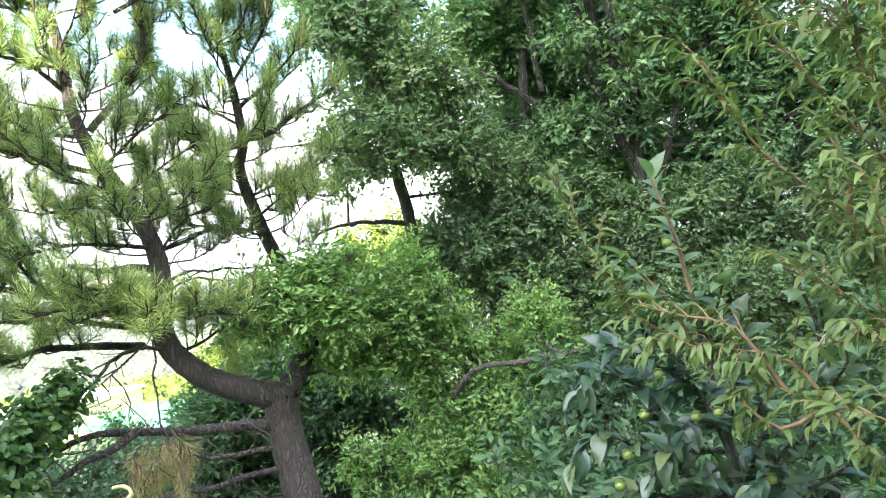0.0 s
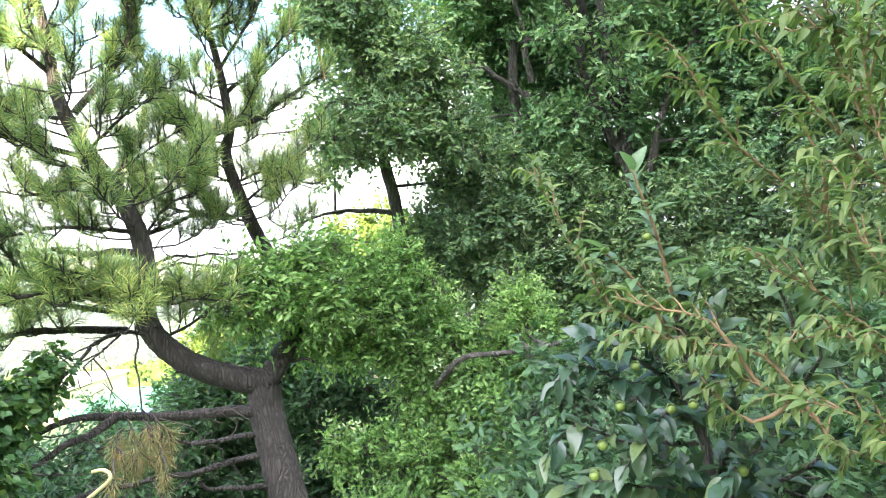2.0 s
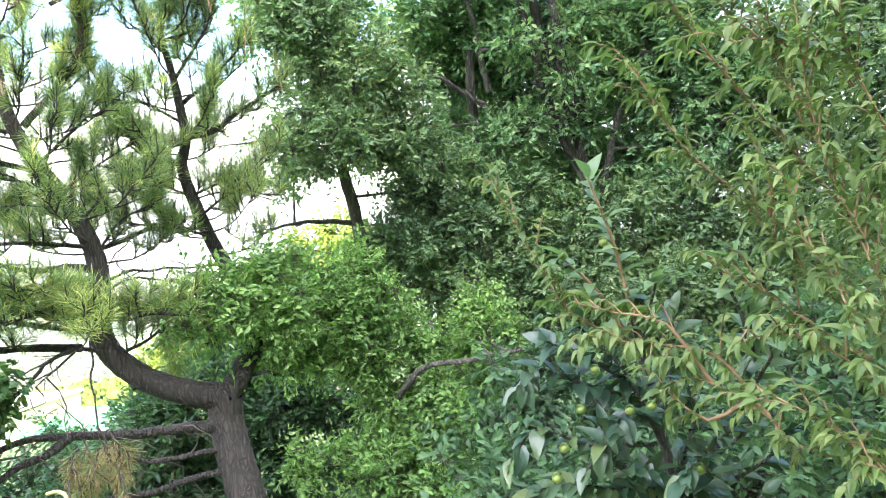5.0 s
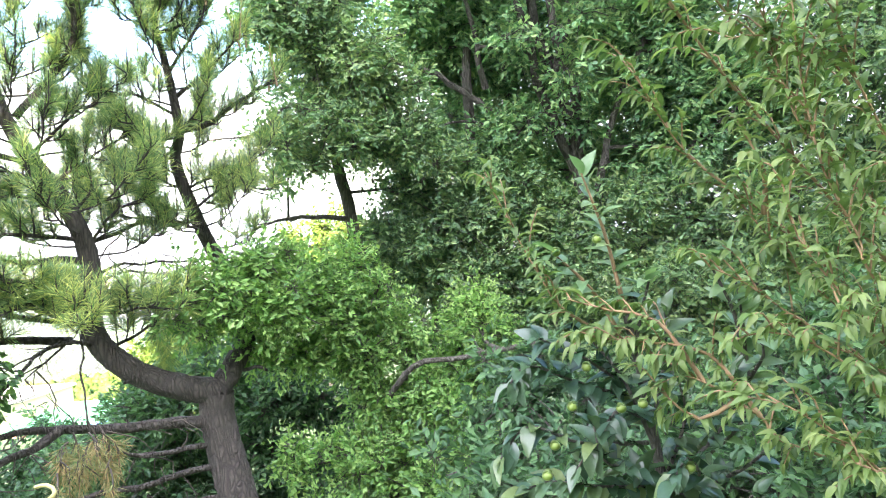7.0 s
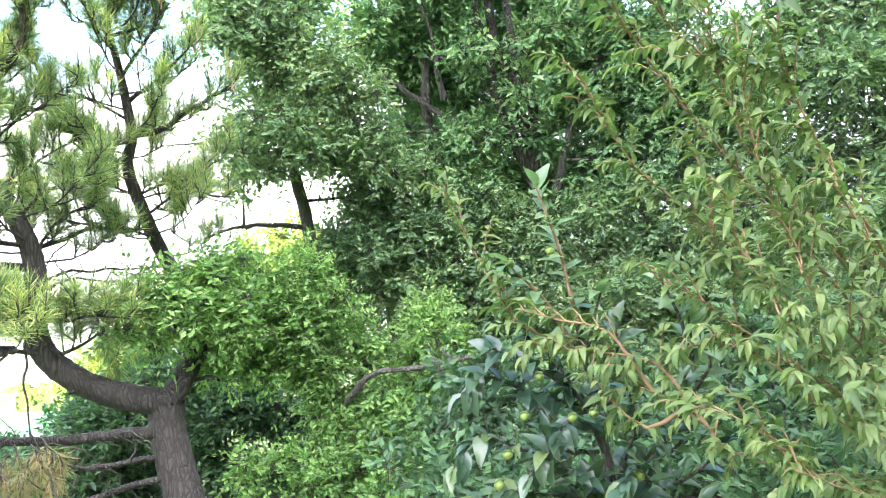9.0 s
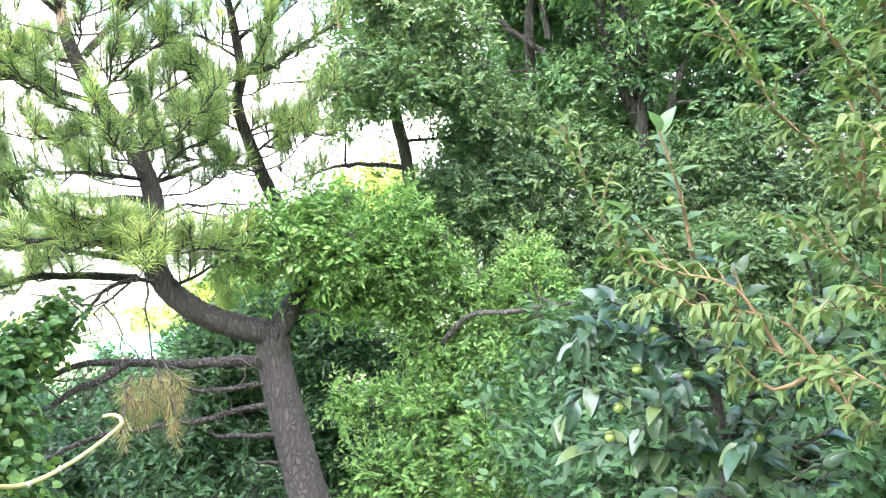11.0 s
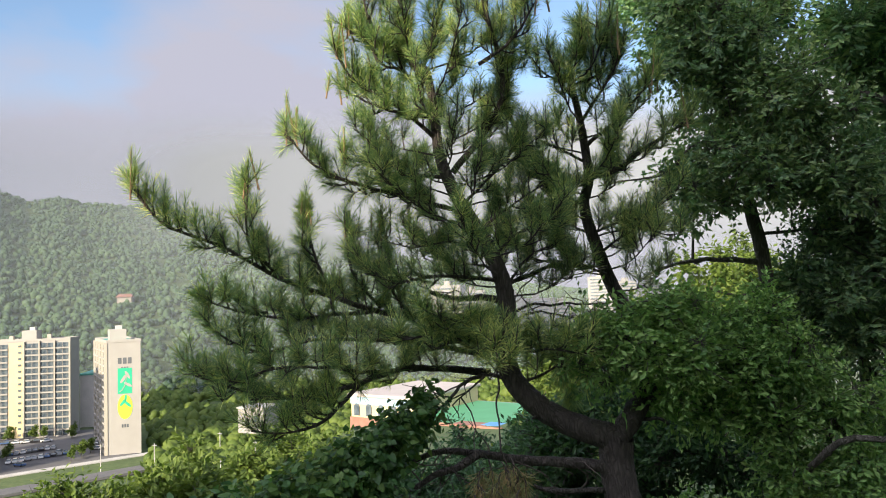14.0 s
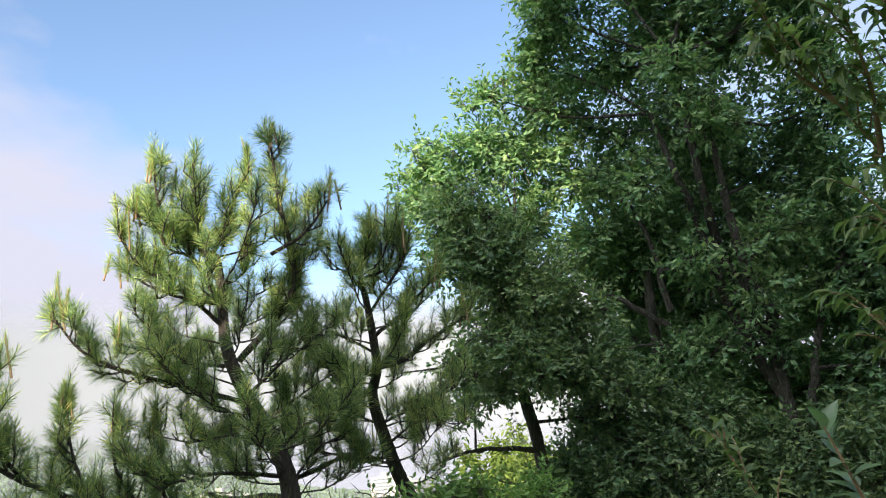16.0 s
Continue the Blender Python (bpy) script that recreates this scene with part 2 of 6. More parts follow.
SOIL = rough_mat("hillside_soil", [(0.3, (0.05, 0.075, 0.025)), (0.55, (0.085, 0.125, 0.04)), (0.75, (0.15, 0.17, 0.06))], scale=0.6, rough=0.95, bump=0.5, dist=0.3)
ASPHALT = rough_mat("asphalt", [(0.3, (0.10, 0.098, 0.10)), (0.7, (0.17, 0.165, 0.16))], scale=1.5, rough=0.9, bump=0.1)
PAINT = plain("white_painted_concrete", (0.345, 0.33, 0.30), rough=0.8, scale=0.25, spread=0.07)
CREAM = plain("cream_painted_concrete", (0.38, 0.35, 0.29), rough=0.8, scale=0.25, spread=0.08)
YELLOW = plain("yellow_painted_concrete", (0.60, 0.49, 0.28), rough=0.8, scale=0.3)
GLASS = rough_mat("balcony_glass", [(0.35, (0.05, 0.07, 0.09)), (0.65, (0.20, 0.23, 0.24))], scale=0.8, rough=0.12, bump=0.0)
SIGN_GREEN = plain("sign_green_paint", (0.02, 0.42, 0.22), rough=0.6, scale=0.5)
SIGN_LIME = plain("sign_lime_paint", (0.52, 0.72, 0.04), rough=0.6, scale=0.5)
SIGN_DARK = plain("sign_dark_paint", (0.10, 0.11, 0.12), rough=0.6, scale=0.5)
ROOF_PALE = plain("pale_roof_sheet", (0.52, 0.46, 0.41), rough=0.6, scale=0.4)
TEAL = plain("teal_roof_sheet", (0.09, 0.32, 0.26), rough=0.5, scale=0.4)
COURT = plain("green_court_paint", (0.10, 0.33, 0.16), rough=0.7, scale=0.3)
BRICK = plain("red_brown_brickwork", (0.28, 0.15, 0.11), rough=0.9, scale=1.2, spread=0.2)
PALE_BLUE = plain("pale_blue_paint", (0.30, 0.42, 0.50), rough=0.6, scale=0.5)
BLUE = plain("blue_paint", (0.12, 0.32, 0.62), rough=0.6, scale=0.5)
CONCRETE = rough_mat("concrete", [(0.3, (0.36, 0.35, 0.33)), (0.7, (0.52, 0.5, 0.47))], scale=2.0, rough=0.9, bump=0.1)
HOSE = plain("yellow_hose_rubber", (0.52, 0.47, 0.19), rough=0.5, scale=14, spread=0.2)
TYRE = plain("tyre_rubber", (0.03, 0.03, 0.03), rough=0.9)
CAR_PAINTS = [plain("car_paint_" + n, c, rough=0.25) for n, c in (
    ("white", (0.75, 0.75, 0.74)), ("silver", (0.42, 0.43, 0.45)), ("black", (0.03, 0.03, 0.035)), ("grey", (0.16, 0.17, 0.18)), ("blue", (0.08, 0.14, 0.28)))]

# ---- helpers for shapes ----
rng = np.random.default_rng(7)


def arr(v):
    return np.array(v, dtype=float)


def unit(a):
    return a / np.maximum(np.linalg.norm(a, axis=-1, keepdims=True), 1e-9)


def mesh_from(name, v, f, material, smooth=False):
    """A mesh of triangles or quads from arrays."""
    me = bpy.data.meshes.new(name)
    f = np.asarray(f, dtype=np.int32)
    k = f.shape[1]
    me.vertices.add(len(v))
    me.vertices.foreach_set("co", np.asarray(v, dtype=np.float32).ravel())
    me.loops.add(f.size)
    me.loops.foreach_set("vertex_index", f.ravel())
    me.polygons.add(len(f))
    me.polygons.foreach_set("loop_start", np.arange(len(f), dtype=np.int32) * k)
    me.polygons.foreach_set("loop_total", np.full(len(f), k, dtype=np.int32))
    me.polygons.foreach_set("use_smooth", np.full(len(f), smooth))
    me.update(calc_edges=True)
    me.materials.append(material)
    return me


def part_mesh(name, me, parent, label=""):
    ob = new(name, me)
    ob.parent = parent
    if label:
        tagged(ob, label)
    return ob


def part(name, bm, material, parent, label=""):
    me = bpy.data.meshes.new(name)
    bm.to_mesh(me)
    bm.free()
    me.materials.append(material)
    return part_mesh(name, me, parent, label)


def root(name, at, label, category, group="", kind=""):
    ob = new(name)
    ob.empty_display_size = 0.1
    ob.location = at
    return tagged(ob, label, category, group, kind)


def box_bm(sx, sy, sz, at=(0, 0, 0), bevel=0.0):
    """A box standing on z = 0 of its place."""
    bm = bmesh.new()
    bmesh.ops.create_cube(bm, size=1, matrix=Matrix.Translation((at[0], at[1], at[2] + sz / 2)) @ Matrix.Diagonal((sx, sy, sz, 1)))
    if bevel:
        bmesh.ops.bevel(bm, geom=bm.edges[:], offset=bevel, segments=2, affect="EDGES")
    return bm


def smooth_line(pts, step):
    """A Catmull-Rom line through pts."""
    p = arr(pts)
    if len(p) == 2:
        n = max(2, int(np.linalg.norm(p[1] - p[0]) / step))
        s = np.linspace(0, 1, n + 1)[:, None]
        return p[0] * (1 - s) + p[1] * s
    q = np.vstack([2 * p[0] - p[1], p, 2 * p[-1] - p[-2]])
    out = []
    for i in range(1, len(q) - 2):
        a, b, c, d = q[i - 1], q[i], q[i + 1], q[i + 2]
        n = max(2, int(np.linalg.norm(c - b) / step))
        s = np.linspace(0, 1, n, endpoint=False)[:, None]
        out.append(0.5 * (2 * b + (c - a) * s + (2 * a - 5 * b + 4 * c - d) * s * s + (3 * b - a - 3 * c + d) * s ** 3))
    return np.vstack(out + [p[-1:]])


def tube_arrays(pts, r0, r1, sides=8, knobbly=0.12, step=0.08, wander=0.0):
    c = smooth_line(pts, step)
    n = len(c)
    s = np.linspace(0, 1, n)
    if wander:
        wv = rng.normal(0, wander, (n, 3))
        wv = (wv + np.roll(wv, 1, 0) + np.roll(wv, -1, 0)) / 2
        c = c + wv * np.sin(np.pi * s)[:, None]
    t = unit(np.gradient(c, axis=0))
    ref = np.where(np.abs(t[:, 2:3]) > 0.9, arr([[1, 0, 0]]), arr([[0, 0, 1]]))
    u = unit(np.cross(t, ref))
    for i in range(1, n):
        w = u[i - 1] - t[i] * np.dot(u[i - 1], t[i])
        u[i] = w / max(np.linalg.norm(w), 1e-9)
    w = np.cross(t, u)
    a = np.linspace(0, 2 * np.pi, sides, endpoint=False)
    r = (r0 + (r1 - r0) * s)[:, None] * (1 + knobbly * rng.normal(0, 0.5, (n, sides)))
    v = c[:, None, :] + r[..., None] * (np.cos(a)[None, :, None] * u[:, None, :] + np.sin(a)[None, :, None] * w[:, None, :])
    v = v.reshape(-1, 3)
    i, j = np.meshgrid(np.arange(n - 1), np.arange(sides), indexing="ij")
    k = (j + 1) % sides
    f = np.stack([i * sides + j, i * sides + k, (i + 1) * sides + k, (i + 1) * sides + j], -1).reshape(-1, 4)
    v = np.vstack([v, c[0], c[-1]])
    e0 = np.stack([np.full(sides, n * sides), (np.arange(sides) + 1) % sides, np.arange(sides), np.arange(sides)], -1)
    e0[:, 3] = e0[:, 0]
    return v, f


def tube(name, pts, r0, r1, material, parent, sides=8, knobbly=0.12, step=0.08, wander=0.0, label=""):
    v, f = tube_arrays(pts, r0, r1, sides, knobbly, step, wander)
    return part_mesh(name, mesh_from(name, v, f, material, True), parent, label)


def tubes(name, lines, material, parent, sides=5, knobbly=0.1, step=0.08, wander=0.0):
    """Many thin twigs as one part; lines: (points, r0, r1)."""
    vs, fs, n = [], [], 0
    for pts, r0, r1 in lines:
        v, f = tube_arrays(pts, r0, r1, sides, knobbly, step, wander)
        vs.append(v)
        fs.append(f + n)
        n += len(v)
    return part_mesh(name, mesh_from(name, np.vstack(vs), np.vstack(fs), material, True), parent)


def frames_of(d, up):
    """Rotations whose y axis is d and whose z axis leans to up."""
    y = unit(d)
    x = np.cross(y, up)
    bad = np.linalg.norm(x, axis=1) < 1e-4
    x[bad] = np.cross(y[bad], arr([1.0, 0.2, 0.1]))
    x = unit(x)
    z = np.cross(x, y)
    return np.stack([x, y, z], -1)


def scatter(template, pos, rot, size):
    """Copies of a small template, as one array of corners and triangles."""
    tv, tf = template
    v = pos[:, None, :] + np.einsum("nij,kj->nki", rot, tv) * size[:, None, None]
    f = tf[None] + (np.arange(len(pos)) * len(tv))[:, None, None]
    return v.reshape(-1, 3), f.reshape(-1, tf.shape[1])


# a small leaf folded along its midrib, of unit length
LEAF = (arr([(0, 0, 0), (-0.2, 0.3, 0.07), (-0.17, 0.68, 0.05), (0, 1, -0.06), (0.17, 0.68, 0.05), (0.2, 0.3, 0.07), (0, 0.5, 0.0)]),
        np.array([(0, 6, 1), (1, 6, 2), (2, 6, 3), (3, 6, 4), (4, 6, 5), (5, 6, 0)]))
LEAF_SMALL = (arr([(0, 0, 0), (-0.24, 0.48, 0.07), (0, 1, -0.04), (0.24, 0.48, 0.07)]), np.array([(0, 2, 1), (0, 3, 2)]))
HEART = (arr([(0, 0, 0), (-0.34, -0.1, 0.06), (-0.5, 0.25, 0.09), (-0.32, 0.65, 0.04), (0, 1.0, -0.1), (0.32, 0.65, 0.04), (0.5, 0.25, 0.09), (0.34, -0.1, 0.06), (0, 0.4, 0)]),
         np.array([(0, 8, 1), (1, 8, 2), (2, 8, 3), (3, 8, 4), (4, 8, 5), (5, 8, 6), (6, 8, 7), (7, 8, 0)]))


def sphere_points(n):
    return unit(rng.normal(0, 1, (n, 3)))


def sprays(clumps, density, leaf_size, per=9, length=0.22, template=LEAF_SMALL, shell=0.25, droop=0.12):
    """Leafy twigs that fill ellipsoids: clumps are (centre, radius) or (centre, (rx, ry, rz)). Returns leaves, and the twigs' lines."""
    P, D, S, N, twig = [], [], [], [], []
    for c, r in clumps:
        r = arr(r if isinstance(r, tuple) else (r, r, r * 0.85))
        n = max(8, int(density * (r[0] * r[1] * r[2]) ** (2 / 3)))
        u = sphere_points(n)
        rad = shell + (1 - shell) * rng.random(n) ** 0.6
        # an uneven outline
        rad *= 1 + 0.28 * np.sin(u[:, 0] * 5.1 + c[0] * 7) * np.cos(u[:, 2] * 4.3 + c[2] * 5)
        d = unit(u + rng.normal(0, 0.45, (n, 3)) + arr([0, 0, 0.15]))
        L = length * (0.6 + 0.8 * rng.random(n))
        base = arr(c) + u * np.maximum(r * rad[:, None] - 0.75 * L[:, None], 0.02)
        side = unit(np.cross(d, rng.normal(0, 0.5, (n, 3)) + arr([0, 0, 1.0])))
        for k in range(per):
            q = (k + rng.random(n)) / per
            sg = 1 if k % 2 else -1
            P.append(base + d * (L * q)[:, None] + rng.normal(0, 0.008, (n, 3)))
            D.append(unit(d * 0.55 + side * sg * (0.85 - 0.35 * q)[:, None] + rng.normal(0, 0.22, (n, 3)) - arr([0, 0, droop])))
            S.append(leaf_size * (0.65 + 0.6 * rng.random(n)))
            N.append(u * 0.75 + arr([0, 0, 0.55]))
        twig.append(np.stack([base - d * 0.06, base + d * L[:, None]], 1))
    P, D, S = np.vstack(P), np.vstack(D), np.concatenate(S)
    up = unit(rng.normal(0, 0.38, P.shape) + np.vstack(N))
    v, f = scatter(template, P, frames_of(D, up), S)
    return v, f, np.vstack(twig)


def twig_mesh(ends, r):
    """Three-sided slivers, one for each twig."""
    a, b = ends[:, 0], ends[:, 1]
    d = unit(b - a)
    x = unit(np.cross(d, rng.normal(0, 1, d.shape)))
    y = np.cross(d, x)
    v = np.stack([a + x * r, a - x * r * 0.5 + y * r * 0.86, a - x * r * 0.5 - y * r * 0.86, b], 1).reshape(-1, 3)
    f = np.array([(0, 1, 3), (1, 2, 3), (2, 0, 3)])[None] + (np.arange(len(a)) * 4)[:, None, None]
    return v, f.reshape(-1, 3)


def leafy_tree(name, at, trunk, r0, r1, limbs, clumps, leaf, bark, label, category="tree", density=160, size=0.055, per=9, length=0.22, template=LEAF_SMALL, group="", links=True):
    """A broadleaf tree: trunk, limbs, thin boughs that reach every clump, twigs and leaves."""
    t = root(name, (0, 0, 0), label, category, group)
    line = smooth_line([at, *trunk], 0.1)
    tube("trunk", [at, *trunk], r0, r1, bark, t, sides=12, step=0.06, knobbly=0.09)
    nodes = [line]
    for pts, a, b in limbs:
        tube("limb", pts, a, b, bark, t, sides=8, knobbly=0.12, wander=0.012)
        nodes.append(smooth_line(pts, 0.1))
    nodes = np.vstack(nodes)
    if links:
        bough = []
        for c, r in clumps:
            c = arr(c)
            low = nodes[nodes[:, 2] < c[2] + 0.15] if (nodes[:, 2] < c[2] + 0.15).any() else nodes
            a = low[np.argmin(np.linalg.norm(low - c, axis=1))]
            mid = (a + c) / 2 + rng.normal(0, 0.05, 3) + arr([0, 0, -0.06])
            bough.append(([a, mid, c], 0.016, 0.006))
            rr = r if not isinstance(r, tuple) else min(r)
            for d in sphere_points(6):
                bough.append(([c - d * 0.02, c + d * rr * 0.45 + arr([0, 0, 0.03]), c + d * rr * 0.85], 0.007, 0.0025))
        tagged(tubes("branchwork", bough, bark, t, step=0.15, wander=0.01), kind="stuff")
    # break the round clumps up with smaller sprigs round them
    tufts = []
    for c, r in clumps:
        rr = r if not isinstance(r, tuple) else min(r)
        tufts.append((c, rr * 0.86))
        for d in sphere_points(4):
            tufts.append((tuple(arr(c) + d * rr * (0.65 + 0.4 * rng.random())), rr * (0.22 + 0.2 * rng.random())))
    v, f, ends = sprays(tufts, density, size, per, length, template)
    part_mesh("crown", mesh_from("crown", v, f, leaf), t)
    v, f = twig_mesh(ends, 0.0025)
    tagged(part_mesh("branchwork", mesh_from("branchwork", v, f, bark), t), kind="stuff")
    return t


# ---- ground ----
def height(x, y):
    """The hillside under the camera, the valley below it, the wooded mountain beyond."""
    p = -0.6 * x + 0.8 * y
    q = 0.8 * x + 0.6 * y
    r = np.hypot(x, y)
    az = np.degrees(np.arctan2(-x, y))
    # the unseen rise behind, at negative p, is shaped to shade the trees
    up = [-900, -120, -60, -25, -12, -7, -4, -1.0, 1.6, 3.4, 7]
    zup = [120, 34, 20, 14, 12.5, 11.3, 9.0, 4.5, 4.1, 3.0, 1.6]
    near = np.interp(p, up + [20, 100, 125, 212, 5000], zup + [-1.5, -13.5, -15.0, -47.6, -47.6])
    steep = np.interp(p, up + [20, 60, 100, 160, 205, 5000], zup + [-3.6, -17, -27, -40, -47.6, -47.6])
    k = np.clip((az - 33) / 8, 0, 1) * np.clip((180 - az) / 60, 0, 1)
    h = near * (1 - k) + steep * k
    h = h + np.clip(q, 0, 60) * 0.16 * np.clip((60 - p) / 60, 0, 1)
    ridge = np.interp(az, [-180, -60, 0, 10, 20, 30, 37, 42, 45, 48, 51, 53, 55, 57, 59, 63, 75, 100, 140, 180],
                      [60, 40, -10, 3, 25, 78, 128, 137, 142, 146, 151, 159, 152, 168, 178, 178, 190, 170, 120, 60])
    rise = np.clip((r - 400) / 645, 0, 1)
    rise = rise * 0.7 + rise * rise * 0.3
    h = np.where(r > 400, h + (ridge + 47) * rise * (p > 0), h)
    h = h + np.where(r > 405, 7 * np.sin(x * 0.011 + 1) * np.sin(y * 0.013) * rise, 0)
    h = h + 0.05 * np.sin(x * 2.1 + 0.4) * np.sin(y * 1.7) + np.where(r > 8, 0.25 * np.sin(x * 0.6) * np.sin(y * 0.5 + 1), 0) * np.where((p > 200) & (p < 430), 0, 1)
    return h


def build_ground():
    rad = np.concatenate([[0.0], np.geomspace(0.35, 4500, 150)])
    az = np.linspace(0, 2 * np.pi, 241)[:-1]
    R, A = np.meshgrid(rad, az, indexing="ij")
    x, y = R * np.sin(A), R * np.cos(A)
    v = np.stack([x, y, height(x, y)], -1).reshape(-1, 3)
    n = len(az)
    i, j = np.meshgrid(np.arange(len(rad) - 1), np.arange(n), indexing="ij")
    k = (j + 1) % n
    f = np.stack([i * n + j, (i + 1) * n + j, (i + 1) * n + k, i * n + k], -1).reshape(-1, 4)
    return tagged(new("ground", mesh_from("ground", v, f, SOIL, True)), "overgrown hillside ground falling to a valley", "ground", kind="structure")


build_ground()


# ---- the pine ----
def brushes(base, axis, L, wide, nl, count, needle, thick=0.0155):
    """Needles round the end of each shoot, spread wide at its foot and closing towards its tip."""
    n = len(base)
    x = unit(np.cross(axis, arr([0.31, 0.52, 0.79])))
    y = np.cross(axis, x)
    P, D, S = [], [], []
    for k in range(count):
        q = (k + rng.random(n)) / count
        ang = k * 2.4 + rng.random(n) * 1.2
        out = x * np.cos(ang)[:, None] + y * np.sin(ang)[:, None]
        th = np.radians(68 - 42 * q + rng.normal(0, 7, n)) * wide
        P.append(base + axis * (L * q)[:, None])
        D.append(unit(axis * np.cos(th)[:, None] + out * np.sin(th)[:, None] - arr([0, 0, 0.08])))
        S.append(needle * nl * (0.8 + 0.35 * rng.random(n)))
    P, D, S = np.vstack(P), np.vstack(D), np.concatenate(S)
    tri = (arr([(-thick, 0, 0), (thick, 0, 0), (thick * 0.4, 0.6, 0.03), (0, 1, -0.01)]), np.array([(0, 1, 2), (0, 2, 3)]))
    return scatter(tri, P, frames_of(D, unit(rng.normal(0, 1, P.shape))), S)


def shoots(lines, spacing, twig_len, needle, per_twig=3, count=46, up=0.5, s0=0.12, spread=0.8):
    """Twigs along limbs, each ending in brushes of needles. Returns needle arrays and twig lines."""
    base, axis, L, wide, twigs = [], [], [], [], []
    for pts in lines:
        c = smooth_line(pts, 0.04)
        seg = np.linalg.norm(np.diff(c, axis=0), axis=1).sum()
        n = max(3, int(seg / spacing))
        for s in np.linspace(s0, 1, n):
            i = min(int(s * (len(c) - 1)), len(c) - 2)
            t = unit(c[i + 1] - c[i])
            side = unit(np.cross(t, unit(rng.normal(0, 1, 3))))
            d = unit(side * spread + t * 0.75 + arr([0, 0, up * 0.6]) + rng.normal(0, 0.2, 3)) if s < 0.97 else unit(t + arr([0, 0, up * 0.4]))
            ln = twig_len * (0.5 + 0.8 * rng.random()) * (1.0 - 0.35 * s)
            a = c[i]
            b = a + d * ln * 0.6 + rng.normal(0, 0.012, 3)
            e = a + unit(d + arr([0, 0, up * 0.6])) * ln
            twigs.append(([a, b, e], 0.005, 0.0028))
            for k in range(per_twig):
                if k == 0:
                    at, dd, l = b, unit(e - b + arr([0, 0, up * 0.15])), 0.08 + 0.07 * rng.random()
                else:
                    at = a + (b - a) * (0.4 + 0.6 * rng.random())
                    dd, l = unit(d * 0.6 + rng.normal(0, 0.55, 3) + arr([0, 0, up])), 0.05 + 0.06 * rng.random()
                base.append(at)
                axis.append(dd)
                L.append(l)
                wide.append(0.75 + 0.35 * rng.random())
    base, axis, L, wide = arr(base), unit(arr(axis)), arr(L), arr(wide)
    v, f = brushes(base, axis, L, wide, np.ones(len(base)), count, needle)
    stems = [([b, b + a * l], 0.004, 0.002) for b, a, l in zip(base, axis, L)]
    return v, f, twigs + stems


pine = root("pine_tree", (0, 0, 0), "forked pine tree with rough bark growing on the slope", "tree")
FORK = (-0.863, 4.399, 5.247)
tube("trunk", [(-0.462, 3.863, 3.513), (-0.584, 4.057, 3.921), (-0.695, 4.216, 4.350), (-0.798, 4.331, 4.740), (-0.871, 4.401, 5.084), FORK], 0.125, 0.092, PINE_BARK, pine, sides=20, step=0.025, knobbly=0.05)
LEADER = [FORK, (-1.030, 4.325, 5.305), (-1.240, 4.277, 5.410), (-1.403, 4.259, 5.573), (-1.464, 4.292, 5.769), (-1.454, 4.339, 6.017), (-1.493, 4.314, 6.227), (-1.574, 4.260, 6.435), (-1.687, 4.173, 6.667), (-1.741, 4.099, 6.886), (-1.772, 4.131, 7.032), (-1.771, 4.023, 7.385), (-1.814, 3.946, 7.387), (-1.820, 3.878, 7.604)]
tube("leader", LEADER, 0.075, 0.016, PINE_BARK, pine, sides=16, step=0.03, knobbly=0.06)
SECOND = [FORK, (-0.778, 4.476, 5.371), (-0.734, 4.675, 5.524), (-0.825, 4.979, 5.795), (-0.962, 4.949, 6.111), (-1.011, 4.765, 6.369), (-1.056, 4.724, 6.604), (-1.014, 4.705, 6.771), (-1.029, 4.626, 7.095), (-1.052, 4.522, 7.406), (-0.957, 4.525, 7.534)]
tube("leader", SECOND, 0.066, 0.014, PINE_BARK, pine, sides=14, step=0.03, knobbly=0.06)
